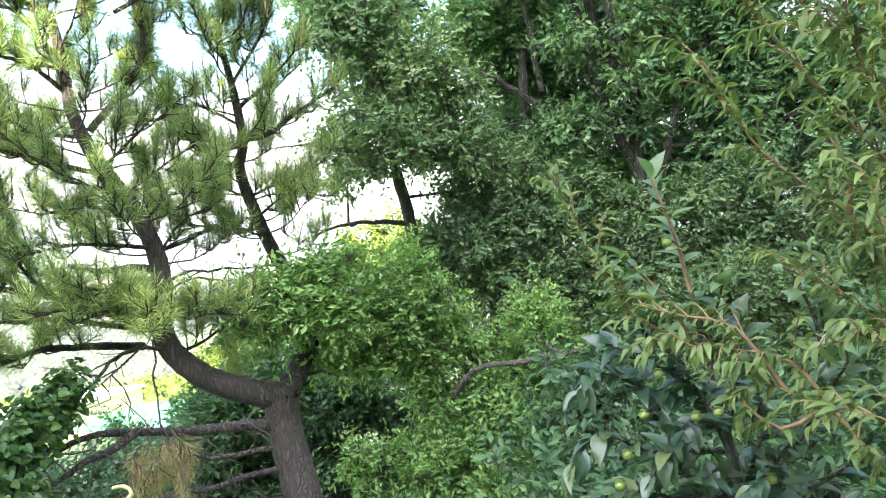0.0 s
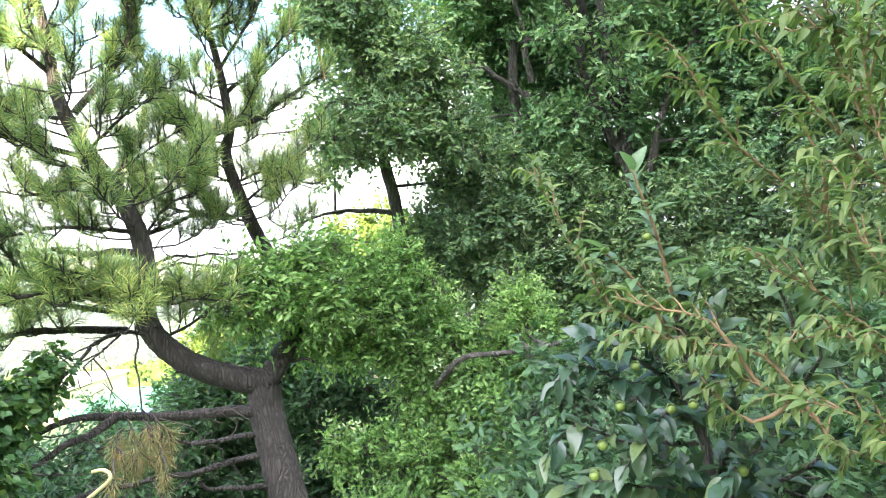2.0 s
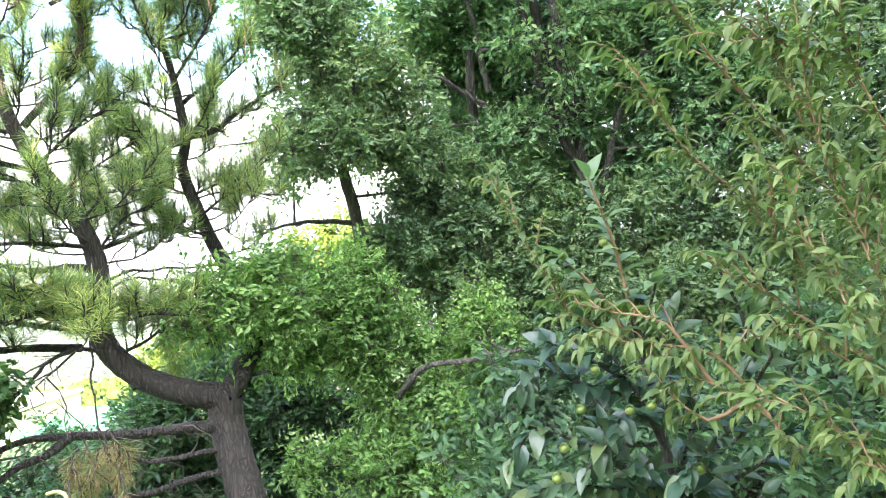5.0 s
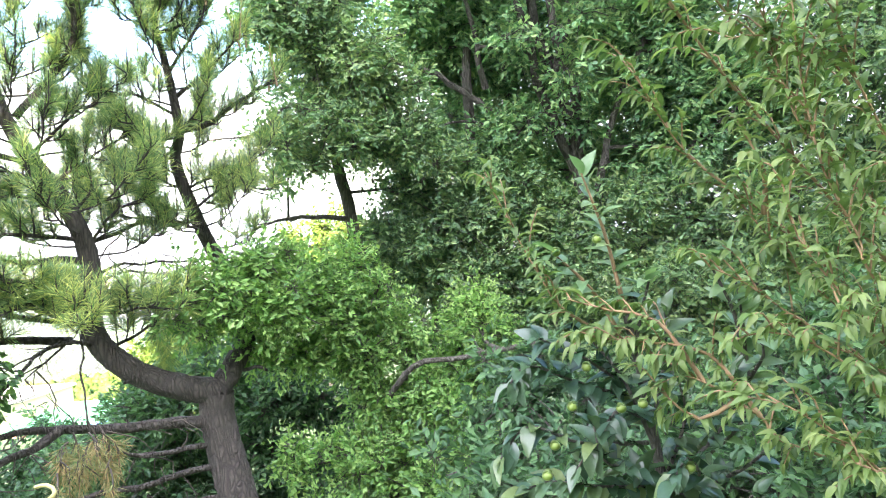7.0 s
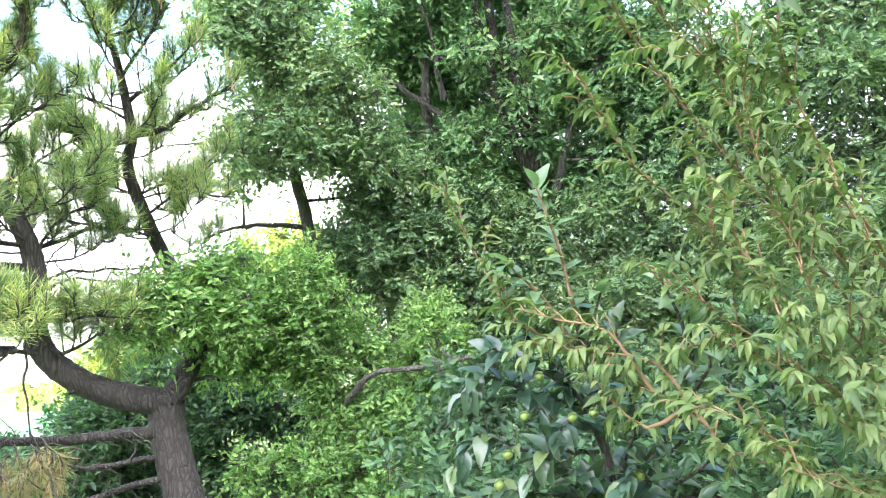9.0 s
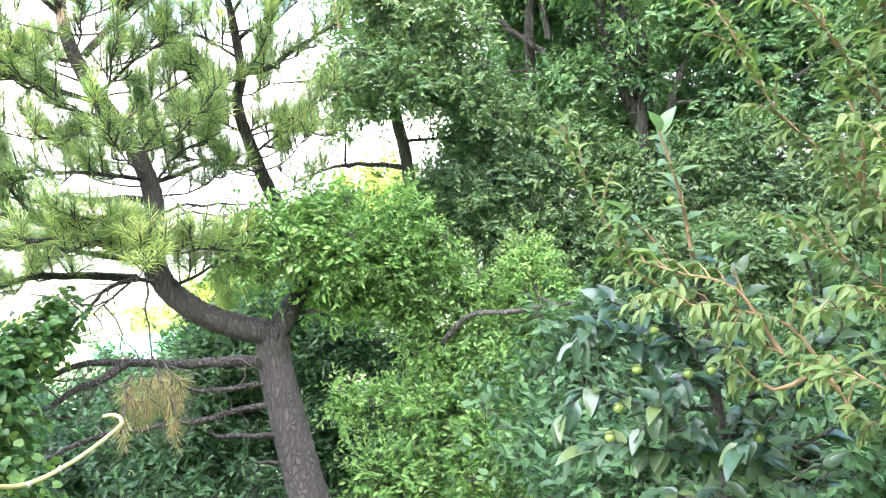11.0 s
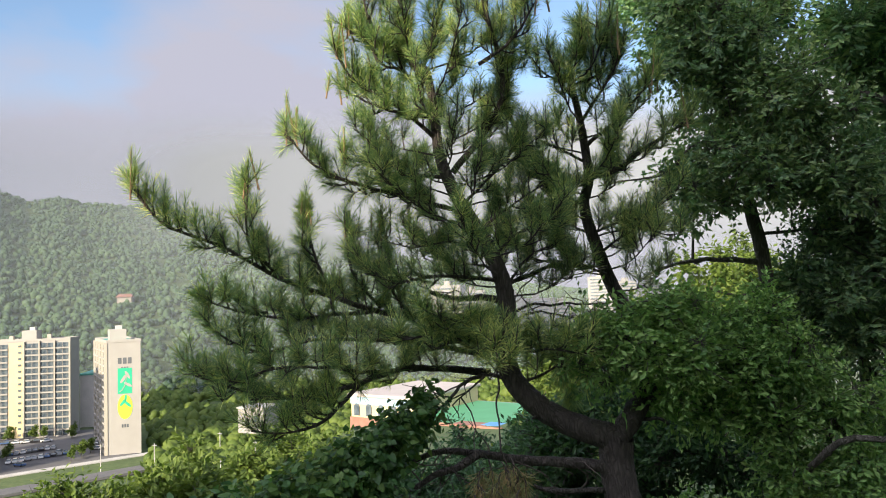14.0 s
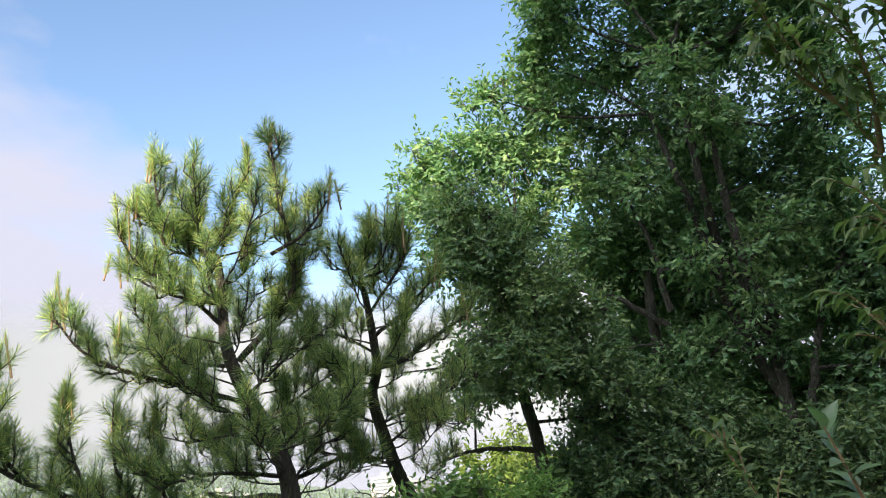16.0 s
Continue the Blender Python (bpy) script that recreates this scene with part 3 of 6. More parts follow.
# limbs with needles: points, thickness at both ends
PINE_LIMBS = [
    ([(-1.711, 4.209, 6.805), (-1.485, 4.196, 7.028), (-1.343, 4.129, 7.254), (-1.354, 3.887, 7.716), (-1.349, 3.772, 7.945)], 0.022, 0.006),
    ([(-1.639, 4.279, 6.555), (-1.921, 4.024, 6.656), (-2.156, 3.762, 6.726), (-2.283, 3.597, 6.829), (-2.342, 3.456, 6.962)], 0.016, 0.005),
    ([(-1.708, 4.216, 6.773), (-2.086, 4.132, 6.840), (-2.322, 3.974, 6.930)], 0.012, 0.004),
    ([(-1.768, 4.144, 6.985), (-1.891, 3.925, 7.149), (-2.063, 3.726, 7.282), (-2.111, 3.581, 7.417)], 0.014, 0.004),
    ([(-1.774, 4.091, 7.173), (-1.880, 3.915, 7.371), (-1.947, 3.750, 7.408), (-1.934, 3.587, 7.773)], 0.013, 0.004),
    ([(-1.799, 3.975, 7.326), (-1.643, 3.862, 7.506), (-1.498, 3.789, 7.800)], 0.012, 0.004),
    ([(-1.810, 3.937, 7.417), (-1.910, 3.798, 7.485), (-2.062, 3.625, 7.542)], 0.010, 0.004),
    ([(-1.821, 3.883, 7.537), (-1.862, 3.824, 7.624), (-1.884, 3.786, 7.681)], 0.008, 0.004),
    ([(-1.761, 4.063, 7.110), (-1.953, 3.841, 7.144), (-2.148, 3.690, 7.254)], 0.012, 0.004),
    ([(-1.436, 4.006, 7.357), (-1.226, 3.985, 7.459), (-1.058, 3.915, 7.616)], 0.012, 0.004),
    ([(-1.526, 4.407, 5.943), (-1.927, 4.068, 5.960), (-2.185, 3.691, 6.070), (-2.391, 3.421, 6.198), (-2.554, 3.143, 6.369), (-2.697, 2.922, 6.472), (-2.734, 2.776, 6.633)], 0.022, 0.005),
    ([(-2.391, 3.421, 6.198), (-2.471, 3.278, 6.402), (-2.416, 3.208, 6.692)], 0.010, 0.004),
    ([(-2.210, 3.675, 6.087), (-2.245, 3.521, 6.314), (-2.256, 3.485, 6.552)], 0.010, 0.004),
    ([(-2.050, 3.889, 6.016), (-2.128, 3.723, 6.224), (-2.144, 3.691, 6.472)], 0.010, 0.004),
    ([(-1.957, 4.053, 5.961), (-2.018, 3.905, 6.192), (-2.027, 3.874, 6.512)], 0.010, 0.004),
    ([(-2.051, 3.889, 6.000), (-2.303, 3.489, 5.986), (-2.465, 3.237, 6.025), (-2.572, 3.077, 6.087)], 0.013, 0.004),
    ([(-1.526, 4.338, 5.693), (-1.883, 3.972, 5.818), (-2.207, 3.552, 5.862), (-2.421, 3.264, 5.823), (-2.558, 3.020, 5.978)], 0.016, 0.004),
    ([(-1.555, 4.266, 5.616), (-1.864, 3.858, 5.686), (-1.999, 3.543, 5.627), (-2.177, 3.299, 5.597), (-2.328, 3.062, 5.651), (-2.511, 2.910, 5.745)], 0.022, 0.005),
    ([(-1.999, 3.543, 5.627), (-2.052, 3.307, 5.488), (-2.171, 3.149, 5.442), (-2.263, 3.018, 5.475)], 0.012, 0.004),
    ([(-1.950, 3.695, 5.670), (-2.045, 3.407, 5.728), (-2.231, 3.153, 5.751), (-2.355, 2.977, 5.688)], 0.012, 0.004),
    ([(-1.471, 4.374, 6.146), (-1.661, 3.973, 6.180), (-1.895, 3.746, 6.154), (-2.047, 3.652, 6.280)], 0.013, 0.004),
    ([(-1.544, 4.340, 6.317), (-1.693, 4.057, 6.376), (-1.852, 3.872, 6.342)], 0.010, 0.004),
    ([(-1.510, 4.357, 5.877), (-1.571, 3.899, 5.838), (-1.623, 3.652, 5.796)], 0.010, 0.004),
    ([(-1.511, 4.348, 5.742), (-1.465, 4.049, 5.812), (-1.330, 3.777, 5.787), (-1.242, 3.696, 5.709)], 0.010, 0.004),
    ([(-1.511, 4.348, 5.742), (-1.170, 4.146, 5.759), (-0.940, 4.103, 5.732)], 0.010, 0.004),
    ([(-1.474, 4.374, 6.078), (-1.308, 4.319, 6.271), (-1.116, 4.370, 6.362)], 0.010, 0.004),
    ([(-1.599, 4.307, 6.454), (-1.352, 4.273, 6.600), (-1.190, 4.310, 6.689)], 0.010, 0.004),
    ([(-1.529, 4.347, 6.283), (-1.300, 4.204, 6.427), (-1.083, 4.263, 6.482)], 0.010, 0.004),
    ([(-1.666, 4.259, 6.623), (-1.429, 4.214, 6.796), (-1.258, 4.233, 6.977)], 0.010, 0.004),
    ([(-1.021, 4.704, 6.765), (-0.835, 4.688, 6.795), (-0.608, 4.649, 6.920), (-0.407, 4.646, 7.037)], 0.020, 0.007),
    ([(-1.005, 4.665, 6.964), (-0.780, 4.576, 7.091), (-0.576, 4.461, 7.240)], 0.014, 0.004),
    ([(-1.029, 4.626, 7.095), (-0.845, 4.506, 7.280), (-0.706, 4.414, 7.467)], 0.012, 0.004),
    ([(-1.039, 4.586, 7.222), (-1.108, 4.419, 7.345), (-1.021, 4.458, 7.370), (-0.938, 4.389, 7.617)], 0.012, 0.004),
    ([(-1.038, 4.557, 7.315), (-0.851, 4.498, 7.361), (-0.786, 4.429, 7.592)], 0.012, 0.004),
    ([(-1.033, 4.681, 6.866), (-1.208, 4.507, 6.950), (-1.357, 4.363, 6.902)], 0.010, 0.004),
    ([(-1.057, 4.725, 6.597), (-1.192, 4.573, 6.659), (-1.287, 4.408, 6.807)], 0.010, 0.004),
    ([(-1.027, 4.755, 6.423), (-0.797, 4.693, 6.497), (-0.652, 4.725, 6.451)], 0.009, 0.003),
    ([(-0.993, 4.776, 6.297), (-0.739, 4.713, 6.424), (-0.535, 4.700, 6.367)], 0.009, 0.003),
    ([(-1.027, 4.755, 6.423), (-1.170, 4.554, 6.486), (-1.328, 4.446, 6.524)], 0.009, 0.003),
    ([(-0.957, 4.793, 6.171), (-1.123, 4.540, 6.246), (-1.302, 4.485, 6.262)], 0.009, 0.003),
    ([(-1.450, 4.297, 5.767), (-1.278, 4.190, 5.818), (-1.058, 4.154, 5.797), (-0.913, 4.194, 5.840)], 0.010, 0.004),
    ([(-1.460, 4.290, 5.706), (-1.574, 3.966, 5.806), (-1.664, 3.704, 5.862), (-1.738, 3.551, 5.855)], 0.012, 0.004),
    ([(-1.469, 4.289, 5.739), (-1.449, 4.020, 5.847), (-1.507, 3.779, 5.922), (-1.649, 3.599, 5.997)], 0.012, 0.004),
    ([(-1.363, 4.273, 5.558), (-1.123, 4.234, 5.676), (-1.077, 4.198, 5.735)], 0.010, 0.004),
]
# side limbs all round the upper leaders
SIDE_LIMBS = []
for line, s0, many, reach in ((LEADER, 0.38, 30, 0.66), (SECOND, 0.40, 20, 0.55)):
    c = smooth_line(line, 0.03)
    for k in range(many):
        s = s0 + (0.97 - s0) * (k + rng.random()) / many
        at = c[int(s * (len(c) - 1))]
        ang = 2.4 * k + rng.random()
        d = arr([math.cos(ang), math.sin(ang), 0.12 + 0.4 * s])
        ln = reach * (0.7 + 0.6 * rng.random()) * (1.25 - 0.6 * s)
        SIDE_LIMBS.append(([tuple(at), tuple(at + d * ln * 0.5 + arr([0, 0, -0.03])), tuple(at + d * ln + arr([0, 0, 0.07]))], 0.006, 0.0025))
for pts, a, b in PINE_LIMBS + SIDE_LIMBS:
    tube("limb", pts, a, b, PINE_BARK, pine, sides=8, step=0.05, wander=0.006)
v, f, twigs = shoots([p for p, a, b in PINE_LIMBS] + [LEADER[11:], SECOND[9:]], 0.05, 0.16, 0.074, count=53, up=0.6, s0=0.2)
v2, f2, twigs2 = shoots([p for p, a, b in SIDE_LIMBS], 0.066, 0.14, 0.07, per_twig=3, count=50, up=0.7, s0=0.38)
v, f, twigs = np.vstack([v, v2]), np.vstack([f, f2 + len(v)]), twigs + twigs2
part_mesh("needles", mesh_from("needles", v, f, NEEDLE), pine, "long green needles in brushes")
tagged(tubes("branchwork", twigs, PINE_BARK, pine, sides=4, step=0.12), kind="stuff")
# pale upright candles at the tips of the limbs
tips = arr([p[-1] for p, a, b in PINE_LIMBS[:16] + PINE_LIMBS[29:34] for k in range(3)] + [LEADER[-1]] * 3 + [SECOND[-1]] * 2)
tips = tips + rng.normal(0, 0.025, tips.shape)
lean = unit(rng.normal(0, 0.16, tips.shape) + arr([0, 0, 1.0]))
tips = tips - lean * 0.03
tall = 0.08 + 0.17 * rng.random(len(tips)) * (tips[:, 2] > 6.6)
v, f = brushes(tips, lean, tall, np.full(len(tips), 0.7), np.full(len(tips), 0.5), 90, 0.085, 0.035)
tagged(part_mesh("candle_needles", mesh_from("candle_needles", v, f, CANDLE), pine, "pale upright young shoots"), kind="stuff")
tagged(tubes("candle_branchwork", [([a - b * 0.03, a + b * c], 0.006, 0.003) for a, b, c in zip(tips, lean, tall)], TWIG, pine, sides=4, step=0.1), kind="stuff")
# bare lower limbs and broken stubs
BARE = [
    ([(-0.882, 4.366, 5.090), (-1.098, 4.275, 5.125), (-1.331, 4.151, 5.153), (-1.567, 4.014, 5.211), (-1.710, 3.896, 5.232), (-1.828, 3.770, 5.195)], 0.034, 0.013),
    ([(-1.542, 4.023, 5.203), (-1.607, 3.930, 5.162), (-1.710, 3.818, 5.134), (-1.812, 3.691, 5.067), (-1.886, 3.593, 5.076)], 0.024, 0.008),
    ([(-0.896, 4.346, 4.967), (-1.046, 4.259, 4.985), (-1.202, 4.210, 4.978), (-1.291, 4.187, 5.006)], 0.017, 0.010),
    ([(-0.895, 4.319, 4.858), (-1.076, 4.321, 4.840), (-1.276, 4.251, 4.812), (-1.558, 4.172, 4.807), (-1.807, 4.058, 4.799), (-2.027, 3.914, 4.716), (-2.243, 3.758, 4.650)], 0.018, 0.010),
    ([(-0.859, 4.273, 4.698), (-1.034, 4.117, 4.753), (-1.116, 4.049, 4.787), (-1.148, 3.999, 4.835)], 0.016, 0.009),
    ([(-0.853, 4.225, 4.548), (-0.934, 4.096, 4.607)], 0.014, 0.008),
    ([(-1.409, 4.237, 5.583), (-1.515, 4.090, 5.618), (-1.599, 3.942, 5.583), (-1.685, 3.833, 5.470), (-1.729, 3.746, 5.410), (-1.852, 3.665, 5.322)], 0.012, 0.006),
    ([(-1.515, 4.090, 5.612), (-1.593, 4.050, 5.538), (-1.638, 3.913, 5.479)], 0.006, 0.003),
    ([(-1.454, 4.339, 6.017), (-1.635, 4.375, 6.052), (-1.848, 4.390, 6.052), (-1.958, 4.335, 6.102)], 0.024, 0.012),
    ([(-1.454, 4.335, 6.128), (-1.294, 4.440, 6.194), (-1.185, 4.523, 6.235), (-0.930, 4.694, 6.206)], 0.014, 0.006),
    ([(-1.457, 4.339, 5.954), (-1.271, 4.509, 5.996), (-0.920, 4.706, 5.991)], 0.009, 0.005),
    ([(-1.463, 4.337, 5.892), (-1.302, 4.394, 5.953), (-1.010, 4.480, 5.903)], 0.008, 0.004),
    ([(-0.727, 4.502, 5.338), (-0.631, 4.418, 5.348), (-0.578, 4.374, 5.339)], 0.012, 0.008),
    ([(-1.256, 4.268, 5.377), (-1.266, 4.159, 5.381)], 0.012, 0.008),
    ([(-1.485, 4.213, 5.655), (-1.411, 4.005, 5.438), (-1.358, 3.884, 5.230)], 0.006, 0.004),
]
for pts, a, b in BARE:
    tube("bare_limb", pts, a, b, PINE_BARK, pine, sides=10, step=0.04, wander=0.008)
bits = []
for pts, a, b in BARE[:4] + BARE[6:12]:
    c = smooth_line(pts, 0.08)
    for q in c[2:]:
        d = unit(rng.normal(0, 1, 3) + arr([-0.4, 0, -0.25]))
        e = q + d * (0.1 + 0.25 * rng.random())
        bits.append(([q, (q + e) / 2 + rng.normal(0, 0.03, 3), e], 0.005, 0.0015))
        bits.append(([(q + e) / 2, (q + e) / 2 + unit(d + rng.normal(0, 0.8, 3)) * 0.12], 0.003, 0.001))
tagged(tubes("dead_branchwork", bits, DEAD_TWIG, pine, sides=4, step=0.06, wander=0.01), kind="stuff")
# withered branches whose needles hang down
v, f, twigs = shoots([[(-1.357, 3.889, 5.251), (-1.341, 3.822, 5.161), (-1.359, 3.741, 5.077)], [(-1.321, 3.900, 5.236), (-1.258, 3.845, 5.118), (-1.231, 3.771, 5.000)], [(-1.418, 3.857, 5.215), (-1.447, 3.766, 5.106), (-1.445, 3.690, 5.022)]],
                     0.045, 0.15, 0.075, count=34, up=-0.7, spread=0.6)
part_mesh("withered_needles", mesh_from("withered_needles", v, f, NEEDLE_DRY), pine, "withered orange-brown hanging needles")
tagged(tubes("withered_branchwork", twigs, DEAD_TWIG, pine, sides=4, step=0.12), kind="stuff")
v, f, twigs = shoots([[(-1.176, 4.430, 5.728), (-1.156, 4.427, 5.597), (-1.150, 4.417, 5.468)], [(-1.083, 4.559, 5.708), (-1.062, 4.556, 5.573)]],
                     0.06, 0.14, 0.1, count=40, up=-0.8, spread=0.5)
part_mesh("hanging_needles", mesh_from("hanging_needles", v, f, NEEDLE), pine, "drooping dull needles")


# ---- broadleaf trees ----
leafy_tree("slender_tree", (-0.029, 5.892, 4.000), [(-0.005, 5.995, 5.482), (-0.059, 5.910, 6.026), (-0.096, 5.890, 6.383), (-0.147, 5.860, 6.650), (-0.205, 5.755, 7.206), (-0.191, 5.608, 7.719)], 0.075, 0.03,
           [([(-0.091, 5.902, 6.224), (-0.357, 5.786, 6.259), (-0.602, 5.663, 6.239), (-0.857, 5.630, 6.168)], 0.022, 0.007),
            ([(-0.054, 5.909, 6.070), (-0.255, 5.803, 6.001), (-0.463, 5.786, 6.066)], 0.014, 0.005),
            ([(-0.161, 5.819, 6.909), (-0.432, 5.666, 7.080), (-0.689, 5.570, 6.898), (-1.113, 5.405, 6.812)], 0.016, 0.004),
            ([(-0.105, 5.886, 6.428), (0.225, 5.887, 6.416), (0.446, 5.876, 6.414)], 0.014, 0.006)],
           [((-0.28, 6.3, 7.27), 0.4), ((-0.381, 5.722, 6.807), 0.30), ((-0.103, 5.515, 6.911), 0.42), ((0.148, 5.648, 6.741), 0.40), ((-0.252, 5.569, 7.502), 0.45), ((0.111, 5.609, 7.393), 0.45), ((-0.390, 5.495, 7.701), 0.35),
            ((-0.545, 5.701, 6.842), 0.22), ((-0.508, 5.737, 6.628), 0.16), ((0.444, 5.820, 6.847), 0.4), ((0.170, 5.671, 7.148), 0.4), ((-0.369, 5.470, 7.814), 0.35), ((-0.527, 5.486, 8.027), 0.3)],
           OAK_COOL, GREY_BARK, "slender broadleaf tree with blue-green leaves", density=1800, size=0.051, per=10)
leafy_tree("broadleaf_tree", (1.69, 6.13, 3.27), [(1.91, 6.48, 5.05), (1.92, 6.48, 6.72), (1.73, 6.41, 7.41), (1.58, 6.24, 7.95), (1.39, 5.64, 9.22)], 0.085, 0.025,
           [([(1.94, 6.49, 6.66), (1.91, 6.35, 7.23), (1.74, 6.21, 7.73), (1.65, 5.93, 8.39), (1.66, 5.69, 8.89)], 0.055, 0.02),
            ([(1.80, 6.45, 6.87), (1.41, 6.43, 6.91), (1.09, 6.40, 7.17), (0.77, 6.34, 7.39), (0.40, 6.29, 7.53), (-0.05, 6.19, 7.74)], 0.04, 0.012),
            ([(1.36, 6.45, 6.89), (0.93, 6.40, 7.00), (0.63, 6.40, 6.95)], 0.02, 0.007),
            ([(1.05, 6.64, 6.63), (1.01, 6.57, 7.12), (1.03, 6.44, 7.68)], 0.05, 0.04),
            ([(1.96, 6.51, 5.43), (2.13, 6.32, 6.67), (2.45, 6.03, 7.51)], 0.05, 0.02), ([(1.91, 6.51, 6.52), (1.63, 6.38, 7.21), (1.48, 6.24, 7.86), (1.18, 5.89, 8.86)], 0.05, 0.02), ([(1.74, 6.34, 7.24), (1.80, 6.12, 7.60), (1.97, 5.96, 7.94)], 0.03, 0.012),
            ([(1.15, 6.37, 7.26), (1.08, 6.26, 7.72), (0.93, 6.13, 8.16)], 0.03, 0.012)],
           [((1.45, 6.16, 6.92), 0.22), ((1.75, 6.00, 7.29), 0.2), ((1.11, 6.24, 6.88), 0.25), ((1.31, 6.04, 7.58), 0.24), ((1.91, 5.85, 7.68), 0.26), ((0.98, 5.88, 8.22), 0.25), ((1.53, 5.61, 8.56), 0.28), ((1.36, 5.43, 8.99), 0.25), ((1.04, 7.91, 7.40), 0.6), ((1.93, 7.84, 7.41), 0.7), ((2.35, 7.60, 7.90), 0.7), ((1.56, 7.80, 7.92), 0.7), ((1.33, 7.71, 8.35), 0.8), ((1.95, 7.37, 8.89), 0.8), ((0.71, 6.78, 7.92), 0.7), ((1.16, 6.91, 7.60), 0.55), ((1.49, 6.75, 7.94), 0.75), ((2.37, 6.67, 7.26), 0.7), ((2.68, 6.37, 7.54), 0.8), ((3.04, 6.32, 7.01), 0.8),
            ((3.41, 6.18, 6.61), 0.85), ((3.65, 5.90, 7.35), 0.85), ((1.80, 6.95, 6.59), 0.4), ((2.52, 6.61, 6.57), 0.7), ((0.90, 7.09, 6.92), 0.5), ((1.39, 6.92, 6.79), 0.55),
            ((-0.84, 6.22, 8.79), 0.26), ((-0.63, 6.31, 8.63), 0.36), ((-0.28, 6.20, 8.92), 0.36), ((-0.15, 6.00, 9.31), 0.24), ((0.01, 6.27, 8.80), 0.45), ((0.29, 5.96, 9.56), 0.32),
            ((0.41, 6.19, 9.15), 0.5), ((0.53, 5.75, 9.85), 0.5), ((1.01, 6.06, 9.45), 0.65), ((0.66, 6.54, 8.60), 0.6), ((1.50, 6.36, 8.90), 0.7), ((1.96, 5.92, 9.47), 0.75),
            ((1.49, 5.82, 9.84), 0.7), ((2.13, 6.42, 8.33), 0.75), ((2.59, 5.93, 8.77), 0.75), ((2.68, 6.29, 7.69), 0.8), ((0.04, 6.50, 8.22), 0.45), ((0.83, 6.74, 7.97), 0.55),
            ((2.36, 7.5, 6.5), 0.6), ((2.02, 7.54, 6.3), 0.5), ((1.63, 7.58, 6.19), 0.5), ((2.71, 7.26, 6.7), 0.5), ((1.9, 7.74, 6.65), 0.5), ((0.67, 5.40, 10.43), 0.6), ((1.61, 5.37, 10.38), 0.8), ((2.47, 5.36, 9.79), 0.8), ((-0.90, 6.26, 8.42), 0.3), ((-0.48, 6.41, 8.15), 0.4)],
           OAK, GREY_BARK, "large many-stemmed broadleaf tree with dense green crown", density=1100, size=0.064, per=10)
leafy_tree("young_oak", (0.399, 5.815, 3.549), [(0.522, 6.181, 4.763), (0.526, 6.284, 5.593), (0.549, 6.282, 6.253)], 0.07, 0.02,
           [([(0.552, 6.269, 5.402), (0.967, 6.240, 5.783), (1.217, 6.197, 5.991)], 0.03, 0.01)],
           [((0.93, 6.15, 5.3), 0.5), ((0.73, 6.18, 5.12), 0.45), ((0.501, 6.075, 6.382), 0.42), ((0.239, 6.006, 6.087), 0.42), ((0.709, 5.971, 6.081), 0.5), ((1.007, 6.119, 6.334), 0.5), ((0.468, 5.993, 5.702), 0.5), ((0.931, 6.042, 5.743), 0.5), ((0.037, 6.012, 5.882), 0.3),
            ((1.324, 6.170, 6.165), 0.45), ((1.088, 6.097, 5.404), 0.5), ((1.409, 6.152, 5.691), 0.45), ((1.471, 6.008, 5.324), 0.5)],
           OAK_COOL, GREY_BARK, "young oak with blue-green leaves below taller trees", density=1800, size=0.053, per=10)
leafy_tree("shaded_tree", (2.53, 5.66, 2.95), [(2.81, 6.03, 4.54), (2.88, 6.16, 5.82), (2.82, 6.15, 6.62)], 0.10, 0.03,
           [([(2.85, 6.10, 4.99), (2.30, 6.19, 5.60), (2.04, 6.29, 5.91)], 0.04, 0.012)],
           [((1.92, 6.22, 5.92), 0.55), ((2.37, 6.17, 5.87), 0.6), ((2.74, 6.01, 6.01), 0.65), ((3.07, 5.84, 5.74), 0.7), ((3.37, 5.67, 5.75), 0.7), ((2.460, 5.774, 5.324), 0.65), ((2.91, 5.75, 5.10), 0.7),
            ((3.28, 5.53, 5.00), 0.7), ((1.952, 5.966, 5.276), 0.6), ((3.78, 5.50, 6.20), 0.9), ((3.92, 5.26, 7.12), 0.9), ((4.22, 5.14, 6.42), 0.9), ((4.34, 5.04, 5.51), 0.9), ((4.09, 5.02, 7.48), 0.9), ((3.67, 5.38, 4.98), 0.9), ((1.736, 5.748, 4.799), 0.6), ((2.301, 5.603, 4.595), 0.7)],
           OAK_COOL, GREY_BARK, "shaded broadleaf tree with dark dense leaves", density=1200, size=0.058)
